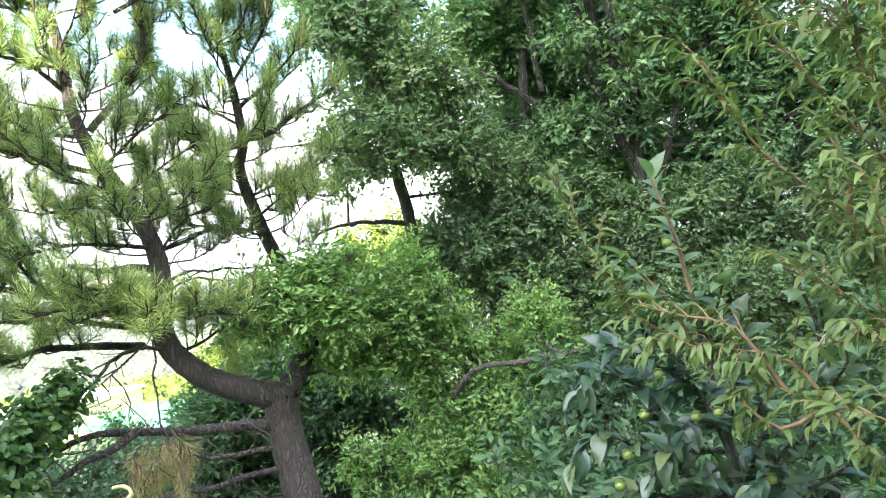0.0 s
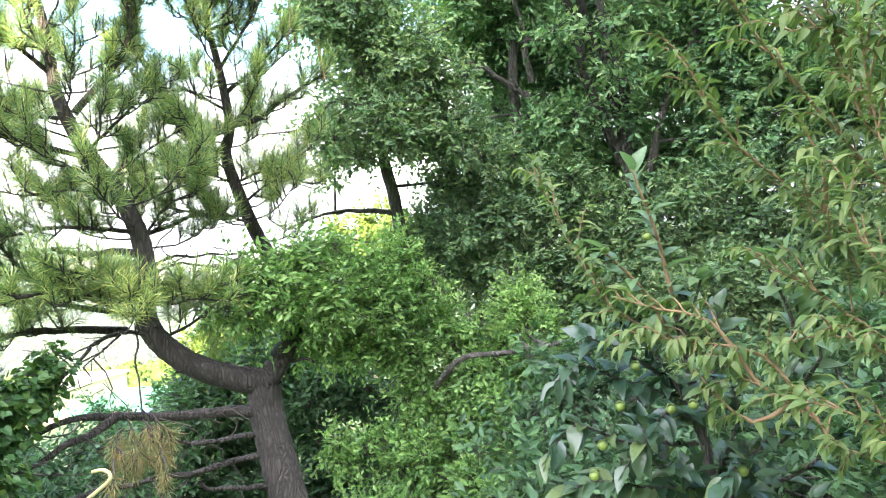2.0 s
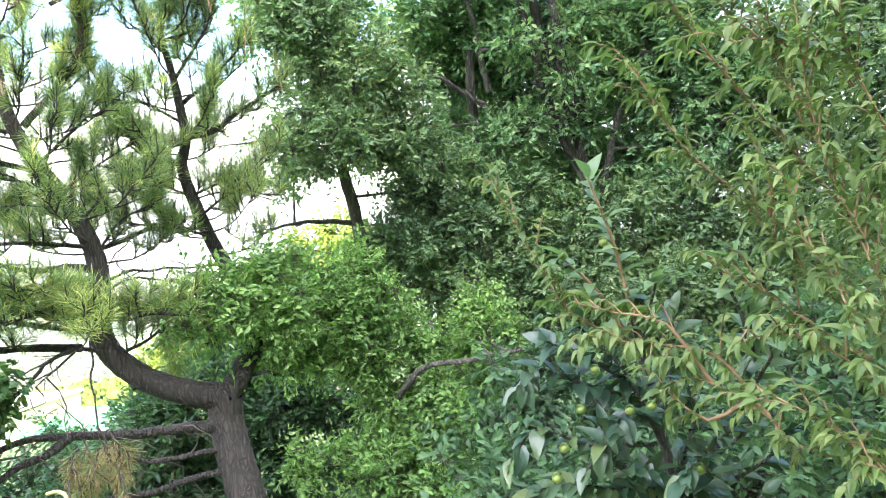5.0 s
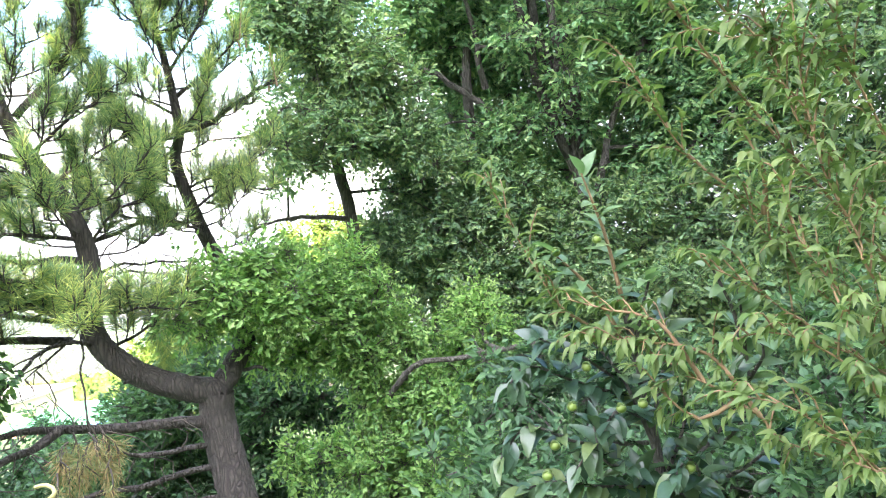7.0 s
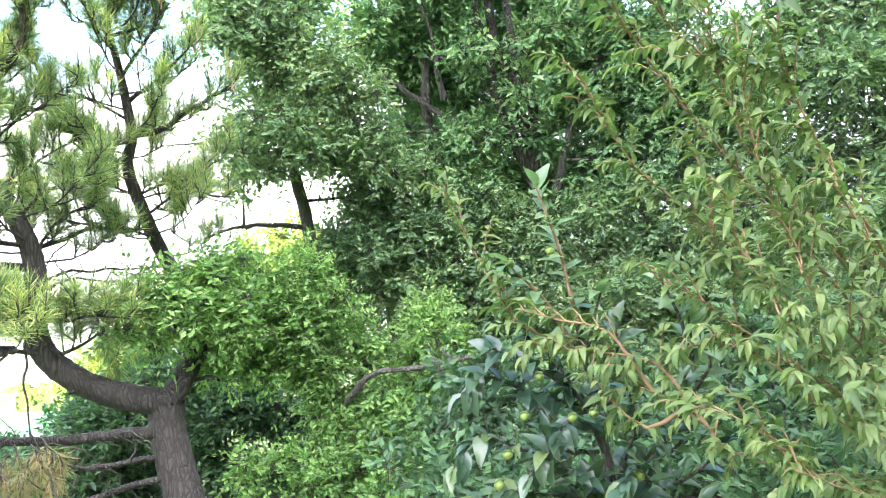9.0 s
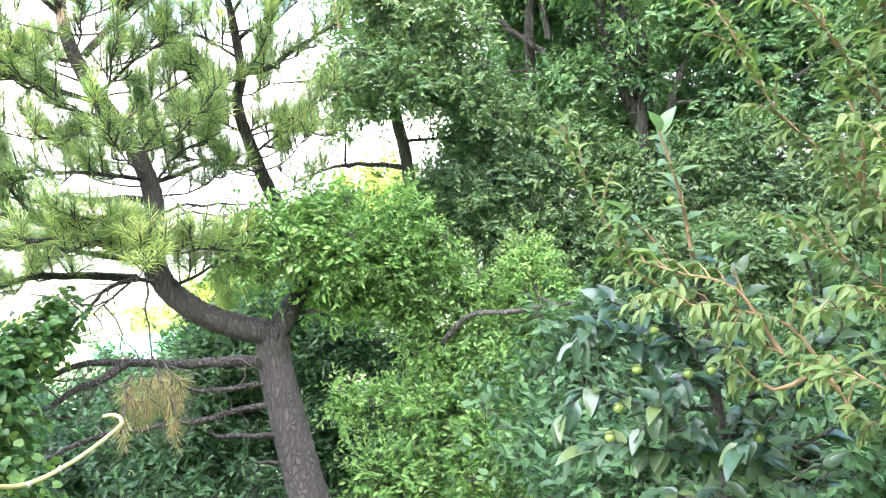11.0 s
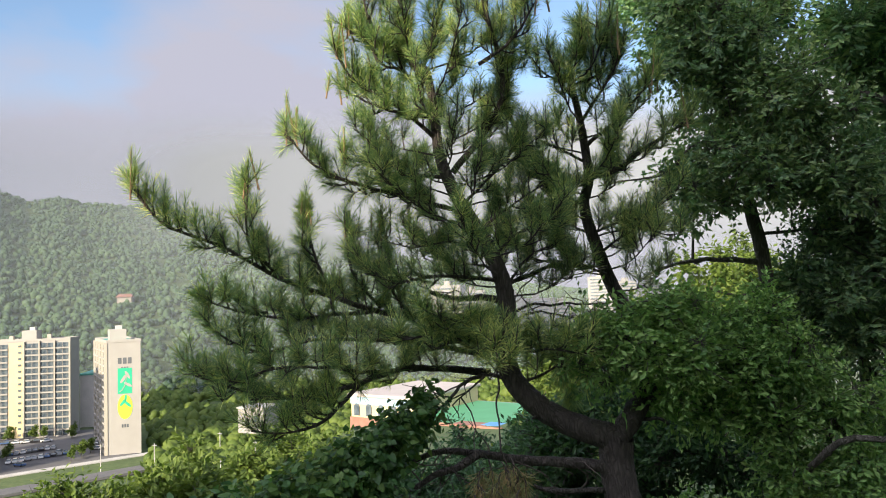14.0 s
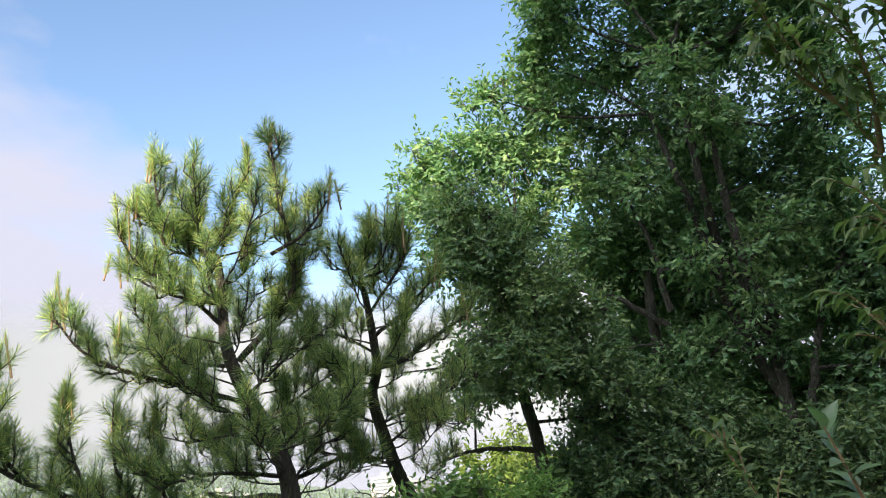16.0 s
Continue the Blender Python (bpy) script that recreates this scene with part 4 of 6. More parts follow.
leafy_tree("bright_green_tree", (0.035, 4.624, 3.588), [(0.021, 4.945, 4.321), (-0.057, 5.017, 4.970), (-0.235, 5.079, 5.427), (-0.428, 5.085, 5.748)], 0.06, 0.015,
           [([(-0.032, 4.994, 4.861), (0.243, 4.652, 5.217), (0.588, 4.628, 5.252), (1.013, 4.664, 5.297)], 0.022, 0.014),
            ([(0.004, 4.904, 4.517), (0.292, 4.973, 4.794), (0.464, 5.004, 4.990)], 0.02, 0.008),
            ([(-0.120, 5.037, 5.084), (-0.453, 4.956, 5.391), (-0.707, 4.837, 5.575)], 0.02, 0.007)],
           [((-0.581, 4.464, 5.907), 0.24), ((-0.777, 4.326, 5.788), 0.24), ((-0.392, 4.790, 5.829), 0.32), ((-0.114, 5.009, 5.848), 0.28), ((-0.509, 4.467, 5.654), 0.32), ((-0.242, 4.789, 5.565), 0.33), ((0.047, 4.902, 5.616), 0.26),
            ((-0.633, 4.349, 5.692), 0.14), ((-0.403, 4.752, 5.341), 0.22), ((-0.042, 4.868, 5.286), 0.28), ((0.222, 4.975, 5.353), 0.24), ((-0.929, 4.291, 5.759), 0.17), ((0.664, 5.046, 5.410), 0.26), ((0.767, 5.143, 5.523), 0.2),
            ((0.035, 4.918, 4.980), 0.30), ((0.330, 4.918, 5.021), 0.3), ((-0.500, 4.719, 4.716), 0.15), ((-0.089, 4.737, 4.665), 0.34), ((0.266, 4.746, 4.711), 0.36), ((0.596, 4.995, 5.014), 0.3),
            ((0.597, 4.905, 4.632), 0.35), ((0.255, 4.555, 4.430), 0.42), ((-0.217, 4.422, 4.367), 0.4), ((0.692, 4.596, 4.367), 0.42), ((-0.265, 4.370, 4.197), 0.2)],
           LIME, GREY_BARK, "small broadleaf tree with bright fresh green leaves", density=3100, size=0.043, per=10, length=0.17)

# undergrowth on the slope
for clumps in ([((0.746, 3.857, 5.119), 0.34), ((0.543, 3.514, 4.883), 0.36), ((0.932, 3.538, 4.883), 0.4), ((1.384, 3.650, 5.039), 0.42), ((1.572, 3.319, 4.971), 0.42), ((1.888, 3.274, 5.019), 0.45), ((1.154, 2.909, 4.897), 0.4), ((1.431, 2.778, 4.911), 0.4), ((0.814, 2.983, 4.783), 0.4), ((2.109, 3.165, 5.157), 0.5), ((1.680, 2.631, 4.935), 0.5)],
               [((-2.410, 5.645, 4.637), 0.36), ((-2.024, 5.777, 4.543), 0.36), ((-1.730, 5.908, 4.668), 0.36), ((-2.67, 6.63, 4.57), 0.34), ((-2.22, 6.80, 4.56), 0.36), ((-2.687, 5.479, 4.522), 0.36), ((-1.458, 5.407, 4.515), 0.36), ((-2.109, 5.050, 4.477), 0.4), ((-1.662, 4.984, 4.424), 0.4), ((-2.339, 4.707, 4.479), 0.4)],
               [((-0.28, 6.1, 4.7), 0.4), ((-0.05, 6.0, 4.35), 0.45), ((-0.45, 6.1, 4.3), 0.4), ((-0.753, 5.760, 4.895), 0.4), ((-0.858, 5.676, 4.587), 0.4), ((-0.597, 5.997, 4.964), 0.4), ((-0.947, 6.079, 5.168), 0.35), ((-0.729, 5.402, 4.287), 0.45), ((-1.074, 6.110, 4.858), 0.4)],
               [((-1.376, 5.463, 5.144), 0.3), ((-1.538, 5.285, 4.999), 0.28), ((-1.392, 5.395, 4.800), 0.35), ((-1.259, 5.722, 5.297), 0.3), ((-1.735, 5.548, 5.044), 0.22)],
               [((-1.315, 5.067, 4.239), 0.42), ((-1.654, 4.779, 4.369), 0.42), ((-1.968, 4.546, 4.408), 0.40), ((-1.369, 5.353, 4.503), 0.38), ((-1.722, 5.499, 4.649), 0.3), ((-0.805, 5.159, 4.171), 0.4), ((-0.466, 5.153, 4.032), 0.4), ((-2.284, 4.534, 4.502), 0.35), ((-1.773, 4.207, 4.211), 0.5), ((-1.149, 4.371, 4.057), 0.5)]):
    low = min(clumps, key=lambda c: c[0][2])[0]
    leafy_tree("shrub", (low[0], low[1], low[2] - 1.2), [(low[0], low[1], low[2] - 0.4), low], 0.03, 0.012, [], clumps, UNDER, GREY_BARK,
               "dark green undergrowth shrub on the slope", "shrub", density=1300, size=0.058, per=8, length=0.18, template=LEAF_SMALL, group="undergrowth shrubs")

# climbing vine over the old branches
vine = root("vine", (0, 0, 0), "climbing vine with heart-shaped green leaves covering a bank", "vine")
VINE_CLUMPS = [((-1.744, 3.779, 5.484), 0.14), ((-1.784, 3.688, 5.407), 0.17), ((-1.856, 3.570, 5.308), 0.2), ((-1.946, 3.438, 5.231), 0.22), ((-2.050, 3.290, 5.161), 0.24), ((-2.174, 3.121, 5.114), 0.22), ((-2.305, 2.940, 5.096), 0.2),
               ((-1.858, 3.448, 5.081), 0.2), ((-1.968, 3.162, 4.990), 0.28), ((-2.403, 2.763, 5.056), 0.2), ((-2.077, 2.926, 4.927), 0.32), ((-1.817, 3.209, 4.860), 0.26), ((-2.484, 2.589, 5.019), 0.2), ((-2.227, 2.639, 4.892), 0.34),
               ((-1.874, 2.845, 4.719), 0.4), ((-2.521, 2.346, 4.942), 0.3), ((-1.928, 3.603, 5.230), 0.16), ((-1.832, 3.686, 5.381), 0.13)]
v, f, ends = sprays(VINE_CLUMPS, 3000, 0.038, 5, 0.12, HEART, 0.6, 0.5)
part_mesh("leaves", mesh_from("leaves", v, f, VINE), vine)
tubes("stem", [([VINE_CLUMPS[i][0], (arr(VINE_CLUMPS[i][0]) + arr(VINE_CLUMPS[i + 1][0])) / 2 + arr([0, 0, -0.05]), VINE_CLUMPS[i + 1][0]], 0.012, 0.008) for i in range(15)], DEAD_TWIG, vine, wander=0.01)

# sunlit scrub lower on the hillside
for k, clumps in enumerate(([((-7.81, 7.70, 3.62), 0.55), ((-7.46, 8.06, 3.64), 0.6), ((-7.19, 8.20, 3.31), 0.5), ((-7.21, 7.49, 3.35), 0.6)],
                            [((-9.13, 7.61, 3.22), 0.7), ((-9.41, 7.22, 3.15), 0.7), ((-8.41, 7.66, 3.20), 0.6), ((-8.31, 6.87, 3.00), 0.8)],
                            [((-8.60, 10.92, 2.86), 0.6), ((-8.86, 10.77, 3.08), 0.5), ((-8.85, 12.09, 3.12), 0.6), ((-7.90, 11.49, 2.98), 0.6), ((-8.12, 12.59, 3.06), 0.6)],
                            [((-4.02, 15.67, 3.88), 0.9), ((-4.90, 16.50, 4.14), 0.8), ((-3.72, 13.55, 3.32), 0.9), ((-4.63, 14.30, 3.13), 0.7), ((-4.12, 17.79, 4.56), 0.8)],
                            [((-1.25, 14.27, 5.82), 0.9), ((-0.74, 16.31, 6.24), 0.8), ((-1.76, 14.21, 5.51), 0.7), ((-0.90, 13.28, 5.44), 0.9), ((-0.20, 16.32, 6.10), 0.8)])):
    low = min(clumps, key=lambda c: c[0][2])[0]
    g = float(height(arr(low[0]), arr(low[1])))
    leafy_tree("scrub_tree", (low[0], low[1], min(g, low[2] - 0.5)), [(low[0], low[1], low[2] - 0.3), low], 0.06, 0.02, [], clumps, SUNNY, GREY_BARK,
               "sunlit yellow-green scrub tree on the lower slope", "tree", density=500, size=0.12, per=7, length=0.3, group="scrub trees")


# ---- fruit trees beside the camera ----
def curved_leaf(length, width, curl, fold, rows=6):
    """A pointed oval leaf that arches and folds along its midrib."""
    v, f = [], []
    for i in range(rows + 1):
        s = i / rows
        w = width * (math.sin(math.pi * min(1, 0.05 + 0.95 * s) ** 0.8) ** 0.8) * (1.12 - 0.45 * s)
        y, z = length * s * (1 - 0.12 * curl * s), -curl * length * 0.38 * s * s
        for q in (-1, 0, 1):
            v.append((q * w / 2, y, z + abs(q) * fold * w + 0.03 * width * math.sin(6.3 * s + q)))
    for i in range(rows):
        for j in (0, 1):
            a = i * 3 + j
            f.append((a, a + 1, a + 4, a + 3))
    return arr(v), np.array(f)


def leaf_meshes(name, kinds, material):
    out = []
    for L, W, C, F in kinds:
        v, f = curved_leaf(L, W, C, F)
        out.append(mesh_from(name, v, f, material, True))
    return out


def leaf_poses(lines, spacing, s0, droop, spread=0.85, both=False):
    """Leaf places along shoots, alternating sides."""
    out = []
    for pts in lines:
        c = smooth_line(pts, 0.01)
        seg = np.concatenate([[0], np.cumsum(np.linalg.norm(np.diff(c, axis=0), axis=1))])
        k = 0
        ds = seg[-1] * s0
        while ds < seg[-1]:
            i = min(int(np.searchsorted(seg, ds)), len(c) - 2)
            t = unit(c[i + 1] - c[i])
            side = unit(np.cross(t, arr([0, 0, 1]) + rng.normal(0, 0.5, 3)))
            for sg in ((1, -1) if both else ((1 if k % 2 else -1),)):
                near_tip = ds / seg[-1]
                d = unit(side * sg * spread * (1.05 - 0.5 * near_tip) + t * (0.45 + 0.6 * near_tip) + rng.normal(0, 0.22, 3) + arr([0, 0, 0.15 - droop]))
                out.append((c[i], d))
            k += 1
            ds += spacing * (0.7 + 0.6 * rng.random())
        out.append((c[-1], unit(c[-1] - c[-4] + rng.normal(0, 0.15, 3) * 0.02)))
    return out


def put_leaf(me, at, d, parent, size):
    up = unit(arr([0, -0.15, 1.0]) + rng.normal(0, 0.28, 3))
    R = frames_of(arr([d]), arr([up]))[0]
    ob = new("leaf", me)
    ob.parent = parent
    m = Matrix([[*R[i], at[i]] for i in range(3)] + [[0, 0, 0, 1]])
    ob.matrix_basis = m @ Matrix.Diagonal((size, size, size, 1))
    return ob


def leafage(spots, many, meshes, kinds, material, parent, s0, s1):
    """Single leaves as parts of their own, the rest joined."""
    many = min(many, len(spots))
    pick = set(int(i * len(spots) / many) for i in range(many))
    rest = [s for i, s in enumerate(spots) if i not in pick]
    for i in sorted(pick):
        put_leaf(meshes[int(rng.integers(4))], *spots[i], parent, s0 + s1 * rng.random())
    vs, fs, n = [], [], 0
    for kind in range(4):
        sub = rest[kind::4]
        pos, d = arr([s[0] for s in sub]), arr([s[1] for s in sub])
        v, f = scatter(curved_leaf(*kinds[kind], 5), pos, frames_of(d, unit(rng.normal(0, 0.28, pos.shape) + arr([0, -0.15, 1.0]))), s0 + s1 * rng.random(len(sub)))
        vs.append(v)
        fs.append(f + n)
        n += len(v)
    tagged(part_mesh("foliage", mesh_from("foliage", np.vstack(vs), np.vstack(fs), material, True), parent), kind="stuff")


persimmon = root("persimmon_tree", (0, 0, 0), "young persimmon tree with glossy leaves and unripe green fruit", "tree")
CROWN = (0.831, 2.289, 5.178)
tube("trunk", [(0.98, 2.2, 3.55), (0.799, 2.170, 4.826), CROWN, (0.813, 2.323, 5.455), (0.764, 2.274, 5.688)], 0.03, 0.010, GREY_BARK, persimmon, sides=10, step=0.03)
P_SHOOTS = [
    [(0.764, 2.274, 5.688), (0.743, 2.269, 5.799), (0.717, 2.250, 5.910), (0.654, 2.211, 6.082)],
    [(0.741, 2.274, 5.628), (0.666, 2.261, 5.761), (0.564, 2.244, 5.872)],
    [(0.793, 2.323, 5.425), (0.601, 2.244, 5.508), (0.457, 2.189, 5.578), (0.383, 2.143, 5.535)],
    [(0.785, 2.334, 5.456), (0.599, 2.207, 5.590), (0.488, 2.193, 5.649)],
    [(0.798, 2.289, 5.307), (0.575, 2.162, 5.365), (0.424, 2.112, 5.437), (0.340, 2.087, 5.369)],
    [(0.783, 2.301, 5.557), (0.804, 2.258, 5.685), (0.817, 2.208, 5.778)],
    [(0.824, 2.296, 5.365), (0.864, 2.268, 5.553), (0.863, 2.233, 5.680)],
    [(0.810, 2.302, 5.365), (0.682, 2.150, 5.444), (0.589, 2.061, 5.404), (0.519, 2.038, 5.336)],
    [CROWN, (0.864, 2.174, 5.389), (0.832, 2.107, 5.508)],
    [CROWN, (0.913, 2.136, 5.335), (0.933, 2.042, 5.440), (0.937, 2.005, 5.528)],
    [CROWN, (1.039, 2.198, 5.364), (1.059, 2.184, 5.603), (1.034, 2.164, 5.815)],
    [(1.049, 2.179, 5.546), (1.022, 2.157, 5.669), (0.976, 2.134, 5.763), (0.954, 2.126, 5.802)],
    [CROWN, (0.607, 2.117, 5.259), (0.454, 2.066, 5.307), (0.380, 2.054, 5.291)],
    [CROWN, (0.829, 2.038, 5.274), (0.779, 1.974, 5.353), (0.714, 1.929, 5.309)],
    [CROWN, (0.679, 2.107, 5.297), (0.591, 2.044, 5.353), (0.578, 2.055, 5.448)],
    [(0.812, 2.284, 5.306), (0.729, 2.256, 5.507), (0.635, 2.257, 5.641), (0.586, 2.226, 5.695)],
    [(0.929, 2.197, 5.198), (0.992, 2.079, 5.285), (1.050, 2.018, 5.378)],
    [(1.057, 2.211, 5.450), (1.070, 2.111, 5.553), (1.042, 2.078, 5.603)],
    [CROWN, (0.708, 2.044, 5.163), (0.558, 1.997, 5.198)],
    [CROWN, (0.885, 1.980, 5.195), (0.927, 1.926, 5.261)],
]
for k, pts in enumerate(P_SHOOTS):
    tube("shoot", pts, 0.007, 0.0028, TWIG if k < 2 else GREY_BARK, persimmon, sides=6, step=0.03)
P_KINDS = [(0.10, 0.050, 0.6, 0.2), (0.108, 0.053, 0.9, 0.18), (0.088, 0.047, 0.4, 0.26), (0.10, 0.051, 1.2, 0.16)]
P_LEAVES = leaf_meshes("persimmon_leaf", P_KINDS, PERSIMMON)
P_YOUNG = leaf_meshes("persimmon_leaf", P_KINDS, PERSIMMON_YOUNG)
spots = leaf_poses([P_SHOOTS[k] for k in (0, 1, 5, 10, 11, 17)], 0.02, 0.06, 0.15, spread=1.5)
leafage(spots, 60, P_YOUNG, P_KINDS, PERSIMMON_YOUNG, persimmon, 0.62, 0.42)
spots = leaf_poses([P_SHOOTS[k] for k in range(2, 20) if k not in (5, 10, 11, 17)], 0.013, 0.10, 0.2, spread=1.2)
leafage(spots, 220, P_LEAVES, P_KINDS, PERSIMMON, persimmon, 0.52, 0.42)
# small green persimmons with leafy caps
for at in ((0.669, 2.103, 5.458), (0.728, 2.105, 5.463), (0.606, 2.168, 5.562), (0.483, 2.085, 5.388), (0.445, 2.033, 5.332), (0.780, 1.966, 5.332), (0.571, 2.242, 5.872), (0.689, 2.238, 5.898), (0.551, 2.142, 5.467), (1.007, 2.016, 5.492)):
    bm = bmesh.new()
    bmesh.ops.create_uvsphere(bm, u_segments=14, v_segments=9, radius=0.0135, matrix=Matrix.Translation(at) @ Matrix.Diagonal((1, 1, 0.86, 1)))
    for fc in bm.faces:
        fc.smooth = True
    fruit = part("fruit", bm, FRUIT, persimmon, "small unripe green persimmon")
    cap = []
    for k in range(4):
        a = k * math.pi / 2 + 0.4
        cap.append(([(at[0], at[1], at[2] + 0.012), (at[0] + 0.009 * math.cos(a), at[1] + 0.009 * math.sin(a), at[2] + 0.012), (at[0] + 0.015 * math.cos(a), at[1] + 0.015 * math.sin(a), at[2] + 0.008)], 0.004, 0.001))
    tubes("calyx", cap, PLUM, fruit, sides=5, step=0.008)

plum = root("plum_tree", (0, 0, 0), "young plum tree with arching orange-brown shoots and light green leaves", "tree")
HUB = (2.2, 2.2, 4.9)
tube("trunk", [(2.4, 2.35, 3.4), (2.32, 2.3, 4.1), HUB, (2.1, 2.15, 5.6)], 0.04, 0.02, GREY_BARK, plum, sides=10, step=0.04)
G_SHOOTS = [
    [HUB, (1.128, 1.869, 5.767), (0.988, 1.824, 5.886), (0.865, 1.824, 5.990), (0.779, 1.818, 6.064), (0.702, 1.795, 6.170), (0.651, 1.775, 6.265)],
    [HUB, (1.036, 1.839, 5.364), (0.898, 1.836, 5.471), (0.785, 1.859, 5.557), (0.651, 1.934, 5.649), (0.519, 1.987, 5.729), (0.468, 2.008, 5.820), (0.405, 2.025, 5.963), (0.358, 2.026, 6.088)],
    [HUB, (1.140, 1.728, 6.122), (1.006, 1.685, 6.215), (0.898, 1.679, 6.279), (0.815, 1.670, 6.274)],
    [HUB, (1.120, 1.758, 5.956), (0.990, 1.718, 6.079), (0.940, 1.706, 6.205), (0.902, 1.679, 6.312), (0.878, 1.638, 6.407)],
    [HUB, (1.105, 1.796, 5.593), (0.992, 1.828, 5.686), (0.896, 1.836, 5.768), (0.820, 1.846, 5.812)],
    [HUB, (1.105, 1.814, 5.687), (0.981, 1.789, 5.808), (0.904, 1.782, 5.899), (0.864, 1.803, 5.975)],
    [(0.940, 1.818, 5.921), (0.931, 1.785, 6.014), (0.889, 1.778, 6.100)],
    [HUB, (1.133, 1.668, 5.695), (1.030, 1.638, 5.857), (0.961, 1.624, 5.990), (0.925, 1.608, 6.138), (0.891, 1.568, 6.254)],
    [HUB, (1.192, 1.636, 5.861), (1.087, 1.591, 6.014), (1.006, 1.571, 6.162), (0.945, 1.525, 6.273)],
    [HUB, (1.076, 1.601, 5.500), (0.969, 1.582, 5.597), (0.882, 1.595, 5.666), (0.803, 1.613, 5.693), (0.734, 1.625, 5.678)],
    [HUB, (1.034, 1.592, 5.385), (0.916, 1.585, 5.481), (0.830, 1.600, 5.548), (0.749, 1.617, 5.574)],
    [HUB, (1.065, 1.647, 5.640), (0.961, 1.617, 5.759), (0.888, 1.615, 5.871), (0.857, 1.598, 5.977)],
    [(0.785, 1.859, 5.557), (0.702, 1.889, 5.699), (0.600, 1.910, 5.733), (0.510, 1.941, 5.766)],
    [(0.898, 1.836, 5.471), (0.805, 1.862, 5.616), (0.694, 1.884, 5.650), (0.557, 1.916, 5.674)],
    [(0.849, 1.850, 5.509), (0.755, 1.841, 5.479), (0.671, 1.853, 5.559)],
    [HUB, (0.834, 1.759, 6.400), (0.694, 1.674, 6.567), (0.607, 1.606, 6.656), (0.525, 1.547, 6.746), (0.461, 1.508, 6.832)],
    [(0.694, 1.674, 6.567), (0.659, 1.575, 6.666), (0.612, 1.498, 6.758)],
    [(0.607, 1.606, 6.656), (0.548, 1.585, 6.703), (0.497, 1.559, 6.746)],
    [HUB, (0.843, 1.834, 6.302), (0.759, 1.700, 6.532), (0.709, 1.552, 6.704), (0.677, 1.461, 6.840)],
]
for pts in G_SHOOTS:
    tube("shoot", pts, 0.0066, 0.0017, TWIG, plum, sides=6, step=0.04)
PLUM_KINDS = [(0.052, 0.020, 1.5, 0.26), (0.048, 0.019, 2.0, 0.22), (0.056, 0.021, 1.2, 0.3), (0.040, 0.017, 1.7, 0.26)]
G_LEAVES = leaf_meshes("plum_leaf", PLUM_KINDS, PLUM)
spots = leaf_poses(G_SHOOTS, 0.022, 0.30, 0.35, spread=1.0, both=True)
side = []
for at, d in spots[::4]:
    e = at + d * (0.04 + 0.09 * rng.random()) + arr([0, 0, 0.015])
    side.append([at, (at + e) / 2 + arr([0, 0, 0.02]), e])
tagged(tubes("branchwork", [(s, 0.0025, 0.0012) for s in side], TWIG, plum, sides=5, step=0.03), kind="stuff")
spots += leaf_poses(side, 0.022, 0.2, 0.35, both=True)
leafage(spots, 300, G_LEAVES, PLUM_KINDS, PLUM, plum, 0.54, 0.44)

# garden hose slung over the bank
hose = root("garden_hose", (0, 0, 0), "yellow rubber garden hose slung across the vines", "hose")
tube("tube", [(-2.16, 1.84, 5.18), (-1.97, 1.97, 5.26), (-1.825, 2.110, 5.296), (-1.762, 2.241, 5.299), (-1.712, 2.413, 5.280), (-1.657, 2.513, 5.256), (-1.596, 2.598, 5.185), (-1.542, 2.721, 5.079), (-1.476, 2.912, 4.994), (-1.411, 3.123, 4.993), (-1.360, 3.329, 5.024), (-1.343, 3.456, 5.050), (-1.380, 3.472, 5.081), (-1.429, 3.471, 5.077)],
     0.0095, 0.0085, HOSE, hose, sides=10, step=0.03, knobbly=0.03)
for at in ((-1.654, 2.514, 5.252), (-1.559, 2.665, 5.126), (-1.461, 2.919, 4.991), (-1.419, 3.061, 4.995)):
    bm = bmesh.new()
    bmesh.ops.create_uvsphere(bm, u_segments=10, v_segments=6, radius=0.012, matrix=Matrix.Translation(at) @ Matrix.Diagonal((0.8, 0.8, 1.1, 1)))
    part("clip", bm, CREAM, hose, "pale clip")


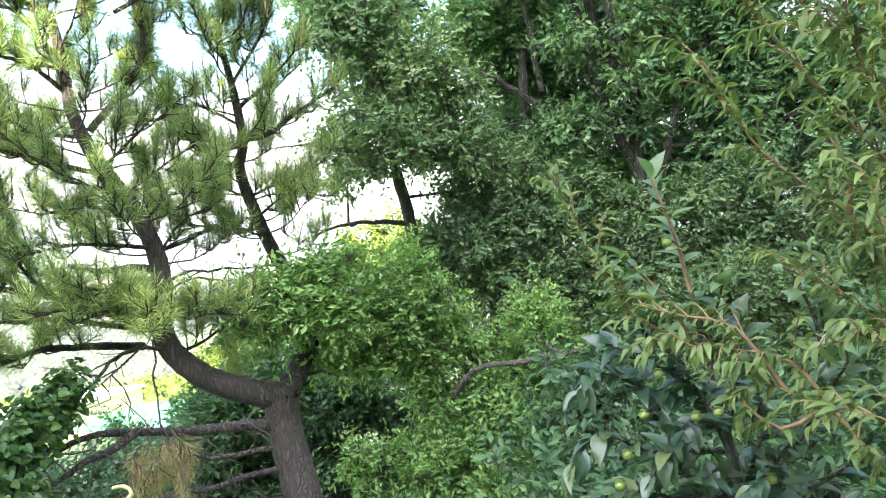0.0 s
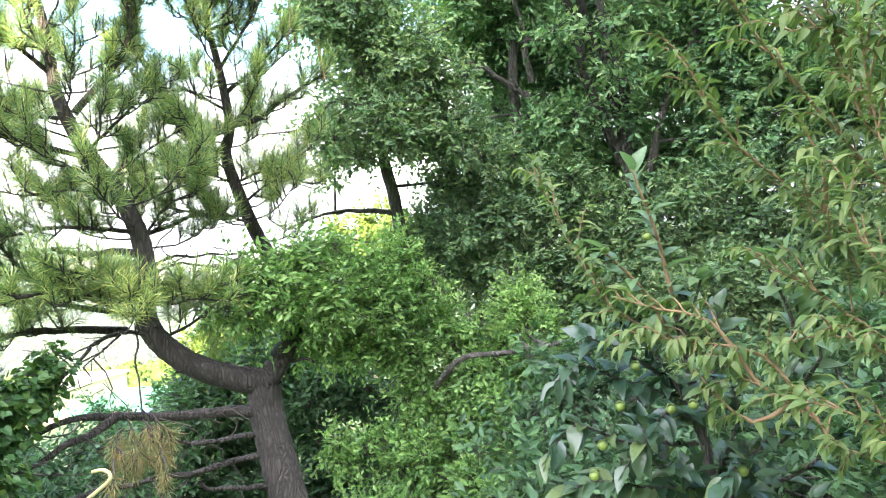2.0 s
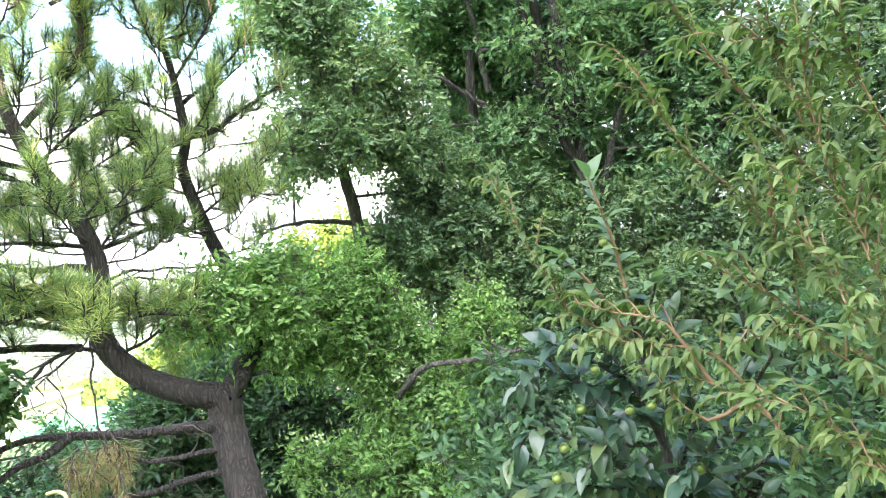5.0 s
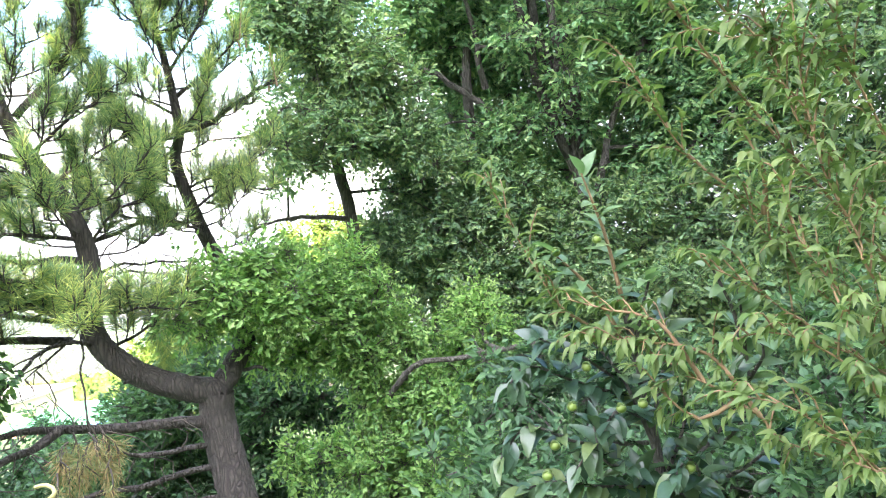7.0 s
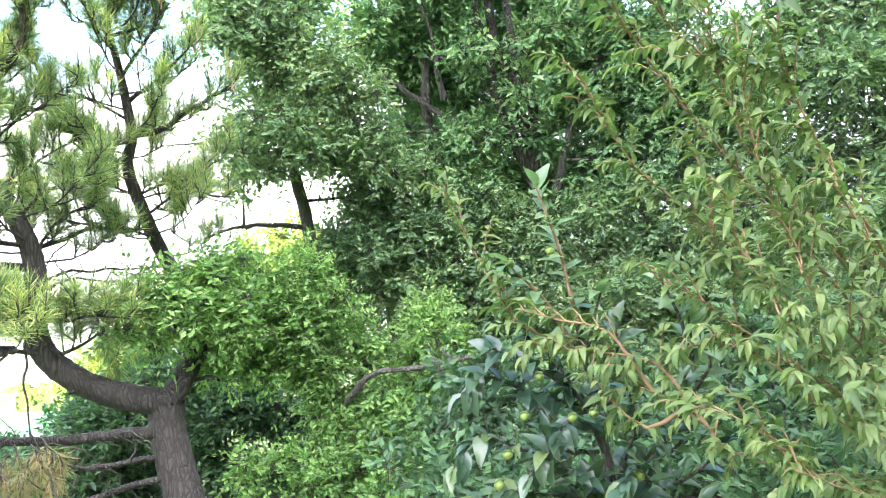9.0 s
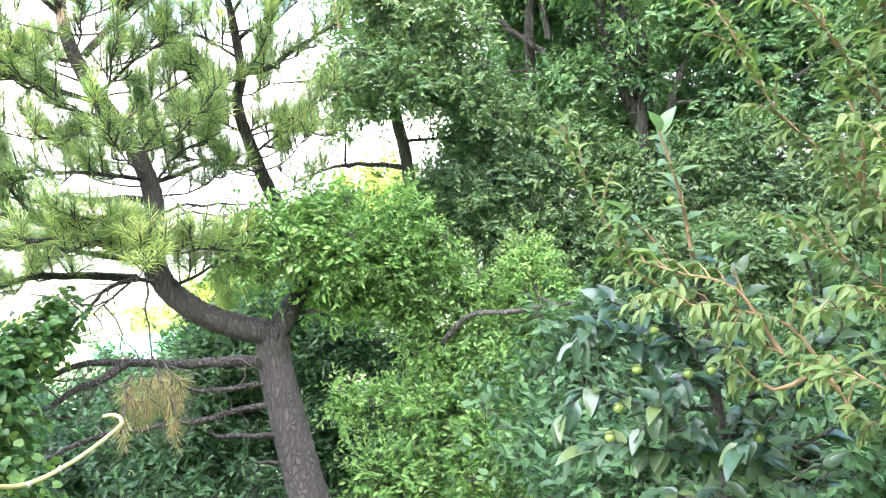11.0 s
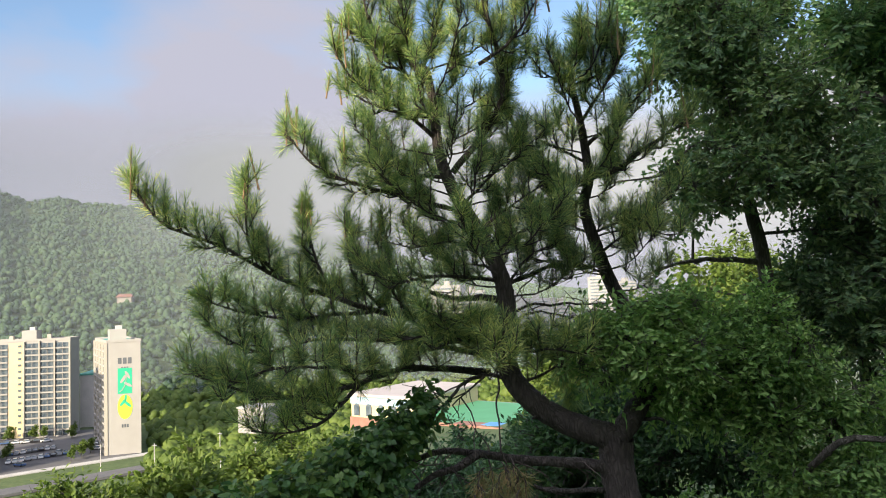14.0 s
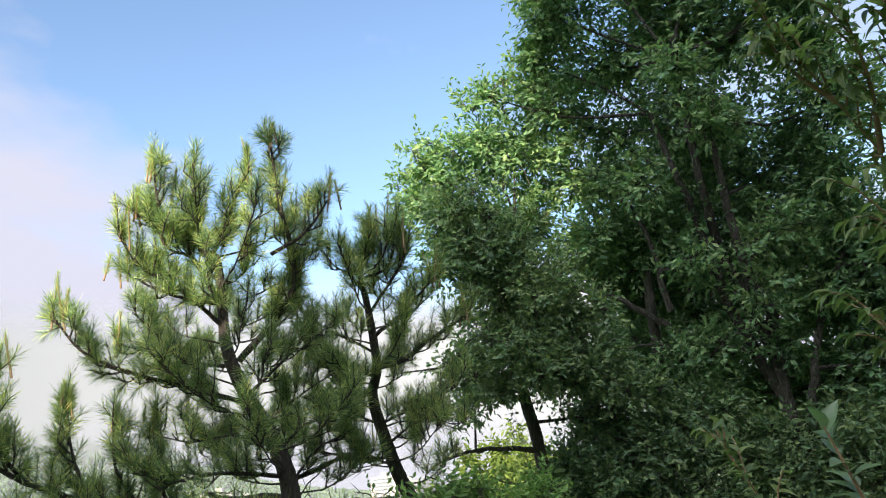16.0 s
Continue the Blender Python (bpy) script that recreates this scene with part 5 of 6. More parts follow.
# ---- the valley ----
def apartment_block(name, corner, along, away, width, depth, floors, base, label, gable=False, storey=2.72):
    """A slab block. corner: the foot of its facade's near end; along: the facade's direction; away: the depth's direction."""
    ob = root(name, (corner[0], corner[1], base), label, "apartment building", "apartment buildings")
    ax, ay = Vector((*along, 0)).normalized(), Vector((*away, 0)).normalized()
    turn = Matrix((ax, ay, Vector((0, 0, 1)))).transposed().to_4x4()
    H = floors * storey + 1.2

    def put(nm, bm, mat, par=None, lab=""):
        bmesh.ops.transform(bm, matrix=turn, verts=bm.verts)
        return part(nm, bm, mat, par or ob, lab)

    put("wall", box_bm(width, depth, H, (width / 2, depth / 2, 0)), PAINT)
    put("parapet", box_bm(width + 0.5, 0.3, 1.0, (width / 2, -0.05, H - 0.3)), PAINT)
    put("parapet", box_bm(width + 0.5, 0.3, 1.0, (width / 2, depth + 0.05, H - 0.3)), PAINT)
    put("parapet", box_bm(0.3, depth - 0.3, 1.0, (-0.05, depth / 2, H - 0.3)), PAINT)
    put("parapet", box_bm(0.3, depth - 0.3, 1.0, (width + 0.05, depth / 2, H - 0.3)), PAINT)
    put("roof", box_bm(width - 1.0, depth - 1.0, 0.1, (width / 2, depth / 2, H + 0.01)), TEAL if gable else CONCRETE)
    px, py = (width * 0.45, depth * 0.35) if gable else (width * 0.52, depth * 0.5)
    put("lift_house", box_bm(6.0, 6.0, 4.4, (px, py, H)), PAINT)
    put("water_tank", box_bm(2.2, 2.2, 1.4, (px + 0.6, py, H + 4.4)), CONCRETE)
    if not gable:
        put("chimney", box_bm(1.6, 1.6, 2.2, (width * 0.3, depth * 0.5, H)), CREAM)
        put("chimney", box_bm(1.6, 1.6, 2.4, (width * 0.72, depth * 0.5, H)), CREAM)
    # windows: bays along the facade (or along the long flank), one object each
    n = 4 if gable else 6
    run = depth if gable else width
    bays = [(0.5 + k) * run / n for k in range(n)]
    bw = run / n * 0.84
    yellow = 2

    def to_face(u, out, z, su, so, sz):
        return box_bm(so, su, sz, (-out, u, z)) if gable else box_bm(su, so, sz, (u, -out, z))
    pane = sash = rail = None
    for k, u in enumerate(bays):
        if not gable and k == yellow:
            put("stair_wall", to_face(u, 0.1, 0.5, bw * 1.2, 0.4, H - 1.2), YELLOW, None, "yellow painted stair bay")
            for q in range(floors):
                put("stair_window", to_face(u + bw * 0.25, 0.35, 1.2 + q * storey, 1.2, 0.2, 0.9), GLASS)
            continue
        put("pier", to_face(u - run / n / 2, 0.35, 0, 0.55, 1.1, H - 0.4), CREAM)
        for q in range(floors):
            z = 0.9 + q * storey
            w = new("window", pane) if pane else put("window", to_face(bays[k], 0.06, 0.72, bw, 0.3, 1.95), GLASS)
            s = new("balcony", rail) if rail else put("balcony", to_face(bays[k], 0.25, 0.0, bw * 1.04, 0.9, 0.62), PAINT)
            m = new("mullion", sash) if sash else put("mullion", to_face(bays[k], 0.16, 0.72, bw * 0.035, 0.3, 1.95), PAINT)
            if not pane:
                pane, rail, sash, k0 = w.data, s.data, m.data, u
            shift = (ay if gable else ax) * (u - k0)
            for o in (w, s, m):
                o.parent = ob
                o.location = (shift.x, shift.y, z - 0.9)
    put("pier", to_face(run, 0.3, 0, 0.7, 1.0, H - 0.4), CREAM)
    if gable:
        # painted emblem and lettering bars on the blank end wall
        cx = width * 0.53
        put("emblem", box_bm(width * 0.42, 0.12, 9.5, (cx, -0.03, H - 19.5)), SIGN_GREEN, None, "green painted square emblem")
        bm = bmesh.new()
        bmesh.ops.create_cone(bm, cap_ends=True, segments=36, radius1=width * 0.22, radius2=width * 0.22, depth=0.12, matrix=Matrix.Translation((cx, -0.03, H - 24.4)) @ Matrix.Rotation(math.pi / 2, 4, "X") @ Matrix.Diagonal((1, 1.75, 1, 1)))
        put("emblem", bm, SIGN_LIME, None, "lime green painted round emblem")
        for k, (dx, dz, rx, rz, a) in enumerate(((-0.5, -14.0, 0.55, 1.9, 35), (0.9, -12.6, 0.5, 1.7, -30), (1.1, -16.2, 0.5, 1.6, -60), (-0.7, -22.8, 0.5, 1.6, 40), (0.9, -23.4, 0.5, 1.6, -45), (0.2, -21.2, 0.4, 1.3, 5))):
            bm = bmesh.new()
            bmesh.ops.create_cone(bm, cap_ends=True, segments=16, radius1=1, radius2=1, depth=0.1, matrix=Matrix.Translation((cx + dx, -0.1, H + dz)) @ Matrix.Rotation(radians(a), 4, "Y") @ Matrix.Rotation(math.pi / 2, 4, "X") @ Matrix.Diagonal((rx, rz, 1, 1)))
            put("leaf_motif", bm, PAINT if k < 3 else SIGN_GREEN)
        v, f = tube_arrays([(cx - 1.9, -0.12, H - 18.8), (cx - 0.9, -0.12, H - 18.0), (cx + 0.1, -0.12, H - 16.0), (cx + 0.6, -0.12, H - 13.0)], 0.16, 0.12, 6, 0.0, 0.4)
        bm = bmesh.new()
        bmv = [bm.verts.new(q) for q in v]
        for q in f:
            bm.faces.new([bmv[i] for i in q])
        put("stem_motif", bm, PAINT)
        for k in range(3):
            put("lettering_bar", box_bm(1.25, 0.1, 2.3, (cx - 1.75 + k * 1.75, -0.03, H - 8.4)), SIGN_DARK)
        for k in range(3):
            put("lettering_bar", box_bm(0.6, 0.1, 1.1, (cx - 0.9 + k * 0.9, -0.03, H - 10.6)), SIGN_DARK)
            put("lettering_bar", box_bm(0.6, 0.1, 1.2, (cx - 0.9 + k * 0.9, -0.03, H - 32.0)), SIGN_DARK)
    return ob


BASE = -47.5
apartment_block("apartment_building", (-229.0, 192.2), (8.9, 7.7), (-0.93, 0.62), 11.8, 38.0, 15, BASE, "white apartment tower with green emblem on its end wall", gable=True)
apartment_block("apartment_building", (-252.0, 145.0), (8.2, 7.7), (-0.96, 0.5), 11.8, 38.0, 15, BASE, "white apartment tower with green emblem beside the car park", gable=True)
apartment_block("apartment_building", (-314.0, 198.0), (30.1, 20.6), (-0.56, 0.83), 37.0, 12.0, 15, BASE, "cream apartment slab with rows of glazed balconies")
low = root("low_block", (-300, 250, BASE), "grey low building between the apartment towers", "building")
low.rotation_euler[2] = radians(35)
part("wall", box_bm(14, 26, 24, (0, 0, 0), 0.1), CONCRETE, low)
part("roof", box_bm(14.6, 26.6, 0.8, (0, 0, 24)), TEAL, low)

# car park and road
lot = tagged(new("car_park"), "grey asphalt car park between the apartment towers", "car park", kind="structure")
lot.location = (0, 0, 0)
bm = bmesh.new()
fc = bm.faces.new([bm.verts.new(p) for p in ((-218, 196, BASE + 0.2), (-246, 148, BASE + 0.2), (-330, 170, BASE + 0.2), (-325, 215, BASE + 0.2), (-270, 240, BASE + 0.2))])
ext = bmesh.ops.extrude_face_region(bm, geom=[fc])
bmesh.ops.translate(bm, verts=[g for g in ext["geom"] if isinstance(g, bmesh.types.BMVert)], vec=(0, 0, -0.5))
bmesh.ops.recalc_face_normals(bm, faces=bm.faces[:])
part("surface", bm, ASPHALT, lot)
wall = tagged(new("retaining_wall"), "low concrete retaining wall edging the car park", "wall", kind="structure")
tube("wall_body", [(-212, 203, BASE), (-218, 193, BASE), (-244, 141, BASE), (-256, 110, BASE)], 0.9, 0.9, CONCRETE, wall, sides=4, knobbly=0, step=3)
road = tagged(new("road"), "grey asphalt road below the car park", "road", kind="structure")
bm = bmesh.new()
rows = []
for p, d in (((-170, 225), (0.6, -0.8)), ((-196, 190), (0.75, -0.66)), ((-222, 135), (0.9, -0.43)), ((-236, 90), (0.95, -0.3))):
    a, b = arr(p), arr(p) + arr(d) * 9
    rows.append([bm.verts.new((*q, float(height(q[0], q[1])) + 1.0)) for q in (a, b)])
for (a, b), (c, d) in zip(rows, rows[1:]):
    bm.faces.new((a, b, d, c))
ext = bmesh.ops.extrude_face_region(bm, geom=bm.faces[:])
bmesh.ops.translate(bm, verts=[g for g in ext["geom"] if isinstance(g, bmesh.types.BMVert)], vec=(0, 0, -0.8))
bmesh.ops.recalc_face_normals(bm, faces=bm.faces[:])
part("surface", bm, ASPHALT, road)


def parked_car(paint):
    car = root("car", (0, 0, 0), "parked car on the asphalt car park", "car", "parked cars")
    bm = box_bm(1.78, 4.5, 0.62, (0, 0, 0.32), 0.12)
    part("body", bm, paint, car)
    bm = box_bm(1.55, 2.5, 0.56, (0, -0.2, 0.9))
    for vv in bm.verts:
        if vv.co.z > 1.2:
            vv.co.x *= 0.82
            vv.co.y = -0.2 + (vv.co.y + 0.2) * 0.68
    part("cabin", bm, GLASS, car)
    part("roof", box_bm(1.26, 1.7, 0.06, (0, -0.2, 1.46), 0.02), paint, car)
    for x in (-0.8, 0.8):
        for y in (-1.4, 1.4):
            bm = bmesh.new()
            bmesh.ops.create_cone(bm, cap_ends=True, segments=14, radius1=0.33, radius2=0.33, depth=0.22, matrix=Matrix.Translation((x, y, 0.33)) @ Matrix.Rotation(math.pi / 2, 4, "Y"))
            part("wheel", bm, TYRE, car)
    return car


cars = [parked_car(p) for p in CAR_PAINTS]
slots = []
for k in range(9):
    slots.append((-262 - 2.5 * k * 0.85, 168 - 2.5 * k * -0.1, 60))
for k in range(10):
    slots.append((-247 + 0.8 * k - 8, 172 + 2.6 * k * 0.75, 50))
    slots.append((-262 + 0.8 * k - 8, 178 + 2.6 * k * 0.75, 50))
for k in range(8):
    slots.append((-243 - 2.2 * k, 199 + 2.4 * k * 0.7, 125))
for k in range(5):
    slots.append((-280 - 3.2 * k, 205 - 2.2 * k, 145))
slots += [(-252, 190, 20), (-246, 170, 95), (-275, 178, 30)]
for k, (x, y, a) in enumerate(slots):
    c = cars[k % 5] if k < 5 else copy_thing(cars[(0, 0, 1, 0, 2, 3, 1, 4)[int(rng.integers(8))]], pose(x, y, BASE + 0.22, 0, 0, a))
    if k < 5:
        c.matrix_basis = pose(x, y, BASE + 0.22, 0, 0, a)

# young trees round the car park
for x, y, r in ((-309, 193, 2.3), (-304, 198, 1.9), (-298, 201, 2.4), (-291, 207, 2.0), (-287, 209, 1.7), (-236, 187, 2.2), (-240, 194, 2.0), (-234, 181, 1.7), (-276, 214, 2.2), (-262, 176, 2.0), (-268, 172, 1.6)):
    leafy_tree("car_park_tree", (x, y, BASE), [(x, y, BASE + 1.4), (x + 0.1, y, BASE + 2.6)], 0.14, 0.06, [], [((x, y, BASE + 2.2 + r * 0.5), r), ((x + 0.8, y + 0.5, BASE + 3.0 + r), r * 0.6)], SUNNY, GREY_BARK,
               "small green tree at the edge of the car park", density=40, size=0.55, per=6, length=0.7, group="car park trees")

# school on the terrace below
school = root("school_building", (-66, 114, -17.4), "low school building with pale roof and painted walls", "building")
school.rotation_euler[2] = radians(-12)
part("wall", box_bm(15, 20, 6.0, (0, 10, 0), 0.05), YELLOW, school, "pale yellow painted wall")
part("roof", box_bm(16, 21, 0.5, (0, 10, 6.0), 0.1), ROOF_PALE, school)
part("painted_band", box_bm(15.1, 0.2, 1.3, (0, -0.02, 4.6)), PALE_BLUE, school, "pale blue painted band")
part("brick_base", box_bm(15.2, 0.4, 2.2, (0, -0.1, 0)), BRICK, school)
for k in range(5):
    win = part("window", box_bm(1.4, 0.2, 1.5, (-6 + 3.0 * k, -0.06, 2.5)), GLASS, school)
    bm = bmesh.new()
    bmesh.ops.create_cone(bm, cap_ends=True, segments=20, radius1=0.7, radius2=0.7, depth=0.2, matrix=Matrix.Translation((-6 + 3.0 * k, -0.07, 4.0)) @ Matrix.Rotation(math.pi / 2, 4, "X"))
    part("arch", bm, GLASS, win)
court = root("sports_court", (-48, 112, -15.3), "green painted sports court with red and blue surround", "court")
court.rotation_euler[2] = radians(-12)
part("platform", box_bm(22, 26, 1.0, (0, 6, 0)), CONCRETE, court)
part("surface", box_bm(19, 22, 0.12, (-1, 7, 1.0)), COURT, court)
part("surround", box_bm(6, 4.5, 0.14, (3, -4.2, 1.0)), BRICK, court, "red-brown surround")
part("edge", box_bm(5, 3.0, 0.16, (7.5, -2.5, 1.0)), BLUE, court, "blue edge")
part("parapet", box_bm(22, 0.4, 1.6, (0, -7.0, 0)), BRICK, court)
shed = root("white_house", (-105, 128, -21.5), "small white flat-roofed house on the slope", "house")
part("wall", box_bm(7, 6, 5.2, (0, 0, 0), 0.05), PAINT, shed)
part("roof", box_bm(7.4, 6.4, 0.4, (0, 0, 5.2)), CONCRETE, shed)
part("window", box_bm(1.2, 0.2, 1.1, (1.5, -3.02, 2.6)), GLASS, shed)
for x, y, a in ((-116, 122, 30), (-124, 118, -10), (-111, 116, 60)):
    h = root("roofed_house", (x, y, float(height(x, y)) - 0.5), "small house with a teal sheet roof", "house", "roofed houses")
    h.rotation_euler[2] = radians(a)
    part("wall", box_bm(6, 8, 3.0), PAINT, h)
    bm = bmesh.new()
    q = [bm.verts.new(p) for p in ((-3.4, -4.4, 3), (3.4, -4.4, 3), (3.4, 4.4, 3), (-3.4, 4.4, 3), (0, -4.4, 4.6), (0, 4.4, 4.6))]
    for idx in ((0, 1, 4), (1, 2, 5, 4), (2, 3, 5), (3, 0, 4, 5), (3, 2, 1, 0)):
        bm.faces.new([q[i] for i in idx])
    part("roof", bm, TEAL, h)
for x, y in ((-150, 165), (-128, 150), (-190, 178), (-182, 200), (-158, 190), (-208, 172)):
    g = float(height(x, y))
    pole = root("utility_pole", (x, y, g), "grey concrete utility pole", "pole", "utility poles")
    tube("post", [(0, 0, 0), (0, 0, 9.5)], 0.2, 0.12, CONCRETE, pole, sides=8, knobbly=0, step=2)
    part("crossarm", box_bm(2.0, 0.14, 0.14, (0, 0, 8.8)), CONCRETE, pole)

# hut in a clearing on the mountainside
HUT = (-485.0, 425.0)
hut_z = float(height(arr(HUT[0]), arr(HUT[1]))) - 1.0
hut = root("mountain_hut", (*HUT, hut_z), "small hut with a red-brown pitched roof among the mountain woods", "hut")
hut.rotation_euler[2] = radians(35)
part("wall", box_bm(11, 6, 8.0, (0, 0, -1), 0.05), CREAM, hut)
bm = bmesh.new()
q = [bm.verts.new(p) for p in ((-6.5, -4.0, 6.8), (6.5, -4.0, 6.8), (6.5, 4.0, 6.8), (-6.5, 4.0, 6.8), (-5, 0, 9.6), (5, 0, 9.6))]
for idx in ((0, 1, 5, 4), (1, 2, 5), (2, 3, 4, 5), (3, 0, 4), (3, 2, 1, 0)):
    bm.faces.new([q[i] for i in idx])
part("roof", bm, BRICK, hut)

# far blocks of the town in the haze
for k in range(14):
    a = radians(-2 - 2.3 * k + (k % 3) * 0.5)
    d = 640 + 37 * ((k * 5) % 7)
    x, y = d * math.sin(a), d * math.cos(a)
    if -31 < math.degrees(a) < -1:
        b = root("far_block", (x, y, -48), "pale apartment block far off in the town", "building", "far town blocks")
        b.rotation_euler[2] = radians(20 * ((k * 3) % 5))
        hh = 46 + 5 * ((k * 7) % 6)
        part("wall", box_bm(22 + 4 * (k % 4), 12, hh), PAINT, b)
        part("roof", box_bm(6, 6, 4, (0, 0, hh)), PAINT, b)
        for q in range(9):
            part("window_band", box_bm(20, 0.3, 1.4, (0, -6.1, hh - 4 - q * 3.4)), GLASS, b)


# ---- woods ----
def canopy(xyz, size, seed_z, fine):
    """Lumpy leaf canopies, each of a few dozen facets."""
    bm = bmesh.new()
    bmesh.ops.create_icosphere(bm, subdivisions=fine, radius=1)
    tv = arr([v.co[:] for v in bm.verts])
    tf = np.array([[v.index for v in fc.verts] for fc in bm.faces])
    bm.free()
    n = len(xyz)
    k = tv[None] * (1 + 0.22 * np.sin(tv[None, :, 0] * 5 + seed_z[:, None]) * np.cos(tv[None, :, 2] * 4 + seed_z[:, None] * 1.7) + 0.13 * rng.normal(0, 1, (n, len(tv))))[..., None]
    v = (xyz + np.stack([size * 0, size * 0, size * 0.6], -1))[:, None, :] + k * np.stack([size, size, size * 1.1], -1)[:, None, :]
    f = tf[None] + (np.arange(n) * len(tv))[:, None, None]
    return v.reshape(-1, 3), f.reshape(-1, 3)


def wooded(az0, az1, r0, r1, n, s0, s1):
    """Tree places in a sector of the land, clear of what is built and of the view over the slope."""
    a = np.radians(az0 + (az1 - az0) * rng.random(n))
    r = np.sqrt(r0 ** 2 + (r1 ** 2 - r0 ** 2) * rng.random(n))
    x, y = -r * np.sin(a), r * np.cos(a)
    z = height(x, y)
    s = s0 + (s1 - s0) * rng.random(n)
    built = (x > -350) & (x < -206) & (y > 100) & (y < 266) & (np.degrees(a) > 46.9)
    terrace = (x > -90) & (x < -28) & (y > 60) & (y < 152)
    road_x = np.interp(y, [60, 90, 135, 190, 225, 260], [-240, -236, -222, -196, -170, -145]) + 4
    road_strip = (np.abs(x - road_x) < 8 + s) & (r > 190) & (y < 180)
    hides = (r < 330) & (np.degrees(a) > 46.9) & ((6 - z - s * 1.7) / r < 0.236)
    hides |= (r < 110) & (np.degrees(a) <= 46.9) & ((6 - z - s * 1.7) / r < 0.2)
    ok = ~(built | terrace | road_strip | hides)
    return np.stack([x, y, z], -1)[ok], s[ok]


def wood(name, material, label, lobes, *sector):
    """Trees as several uneven lobes each."""
    xyz, s = wooded(*sector)
    at = np.repeat(xyz, lobes, 0)
    big = np.repeat(s, lobes)
    at = at + sphere_points(len(at)) * (big * 0.55)[:, None] * arr([1, 1, 0.8])
    v, f = canopy(at, big * (0.35 + 0.25 * rng.random(len(big))), rng.random(len(big)) * 20, 1)
    return tagged(new(name, mesh_from(name, v, f, material, True)), label, "woods", kind="stuff")


wood("mountain_woods", WOODS, "mixed woods covering the far mountain in haze", 3, -2, 68, 430, 1120, 15000, 3.0, 6.0)
wood("valley_woods", SUNNY, "woods at the mountain's foot behind the apartment towers", 9, 2, 68, 235, 440, 2500, 2.6, 5.2)
xyz, s = wooded(2, 66, 22, 250, 1100, 1.3, 3.4)
v, f, ends = sprays([(tuple(p + arr([0, 0, q * 0.7])), float(q)) for p, q in zip(xyz, s)], 8, 0.8, 7, 1.0, LEAF_SMALL, 0.5)
tagged(new("slope_woods", mesh_from("slope_woods", v, f, SUNNY)), "sunlit scrub and trees on the slope above the valley", "woods", kind="stuff")
# unseen leaf mass added behind the viewpoint to keep low sun off the garden
bank = []
for x in np.arange(-9, 15, 0.85):
    # its top line sets how high the shade reaches on the trees
    top = np.interp(x, [-9, -5.1, -4.7, -3.9, -3.2, -2.2, -1.2, 14], [10.9, 10.7, 10.1, 10.5, 11.3, 13.4, 15.2, 16.5])
    for y in (-9.0, -10.4):
        for z in np.arange(float(height(x, y)), top - 0.5, 1.0):
            bank.append(((float(x + rng.normal(0, 0.2)), float(y + rng.normal(0, 0.2)), float(z + rng.normal(0, 0.12))), 0.95))
v, f, ends = sprays(bank, 60, 0.36, 7, 0.5, LEAF_SMALL, 0.2)
tagged(new("sun_blocker_leaves", mesh_from("sun_blocker_leaves", v, f, OAK)), "unseen mass of leaves added behind the view to block the low sun", "woods", kind="stuff")


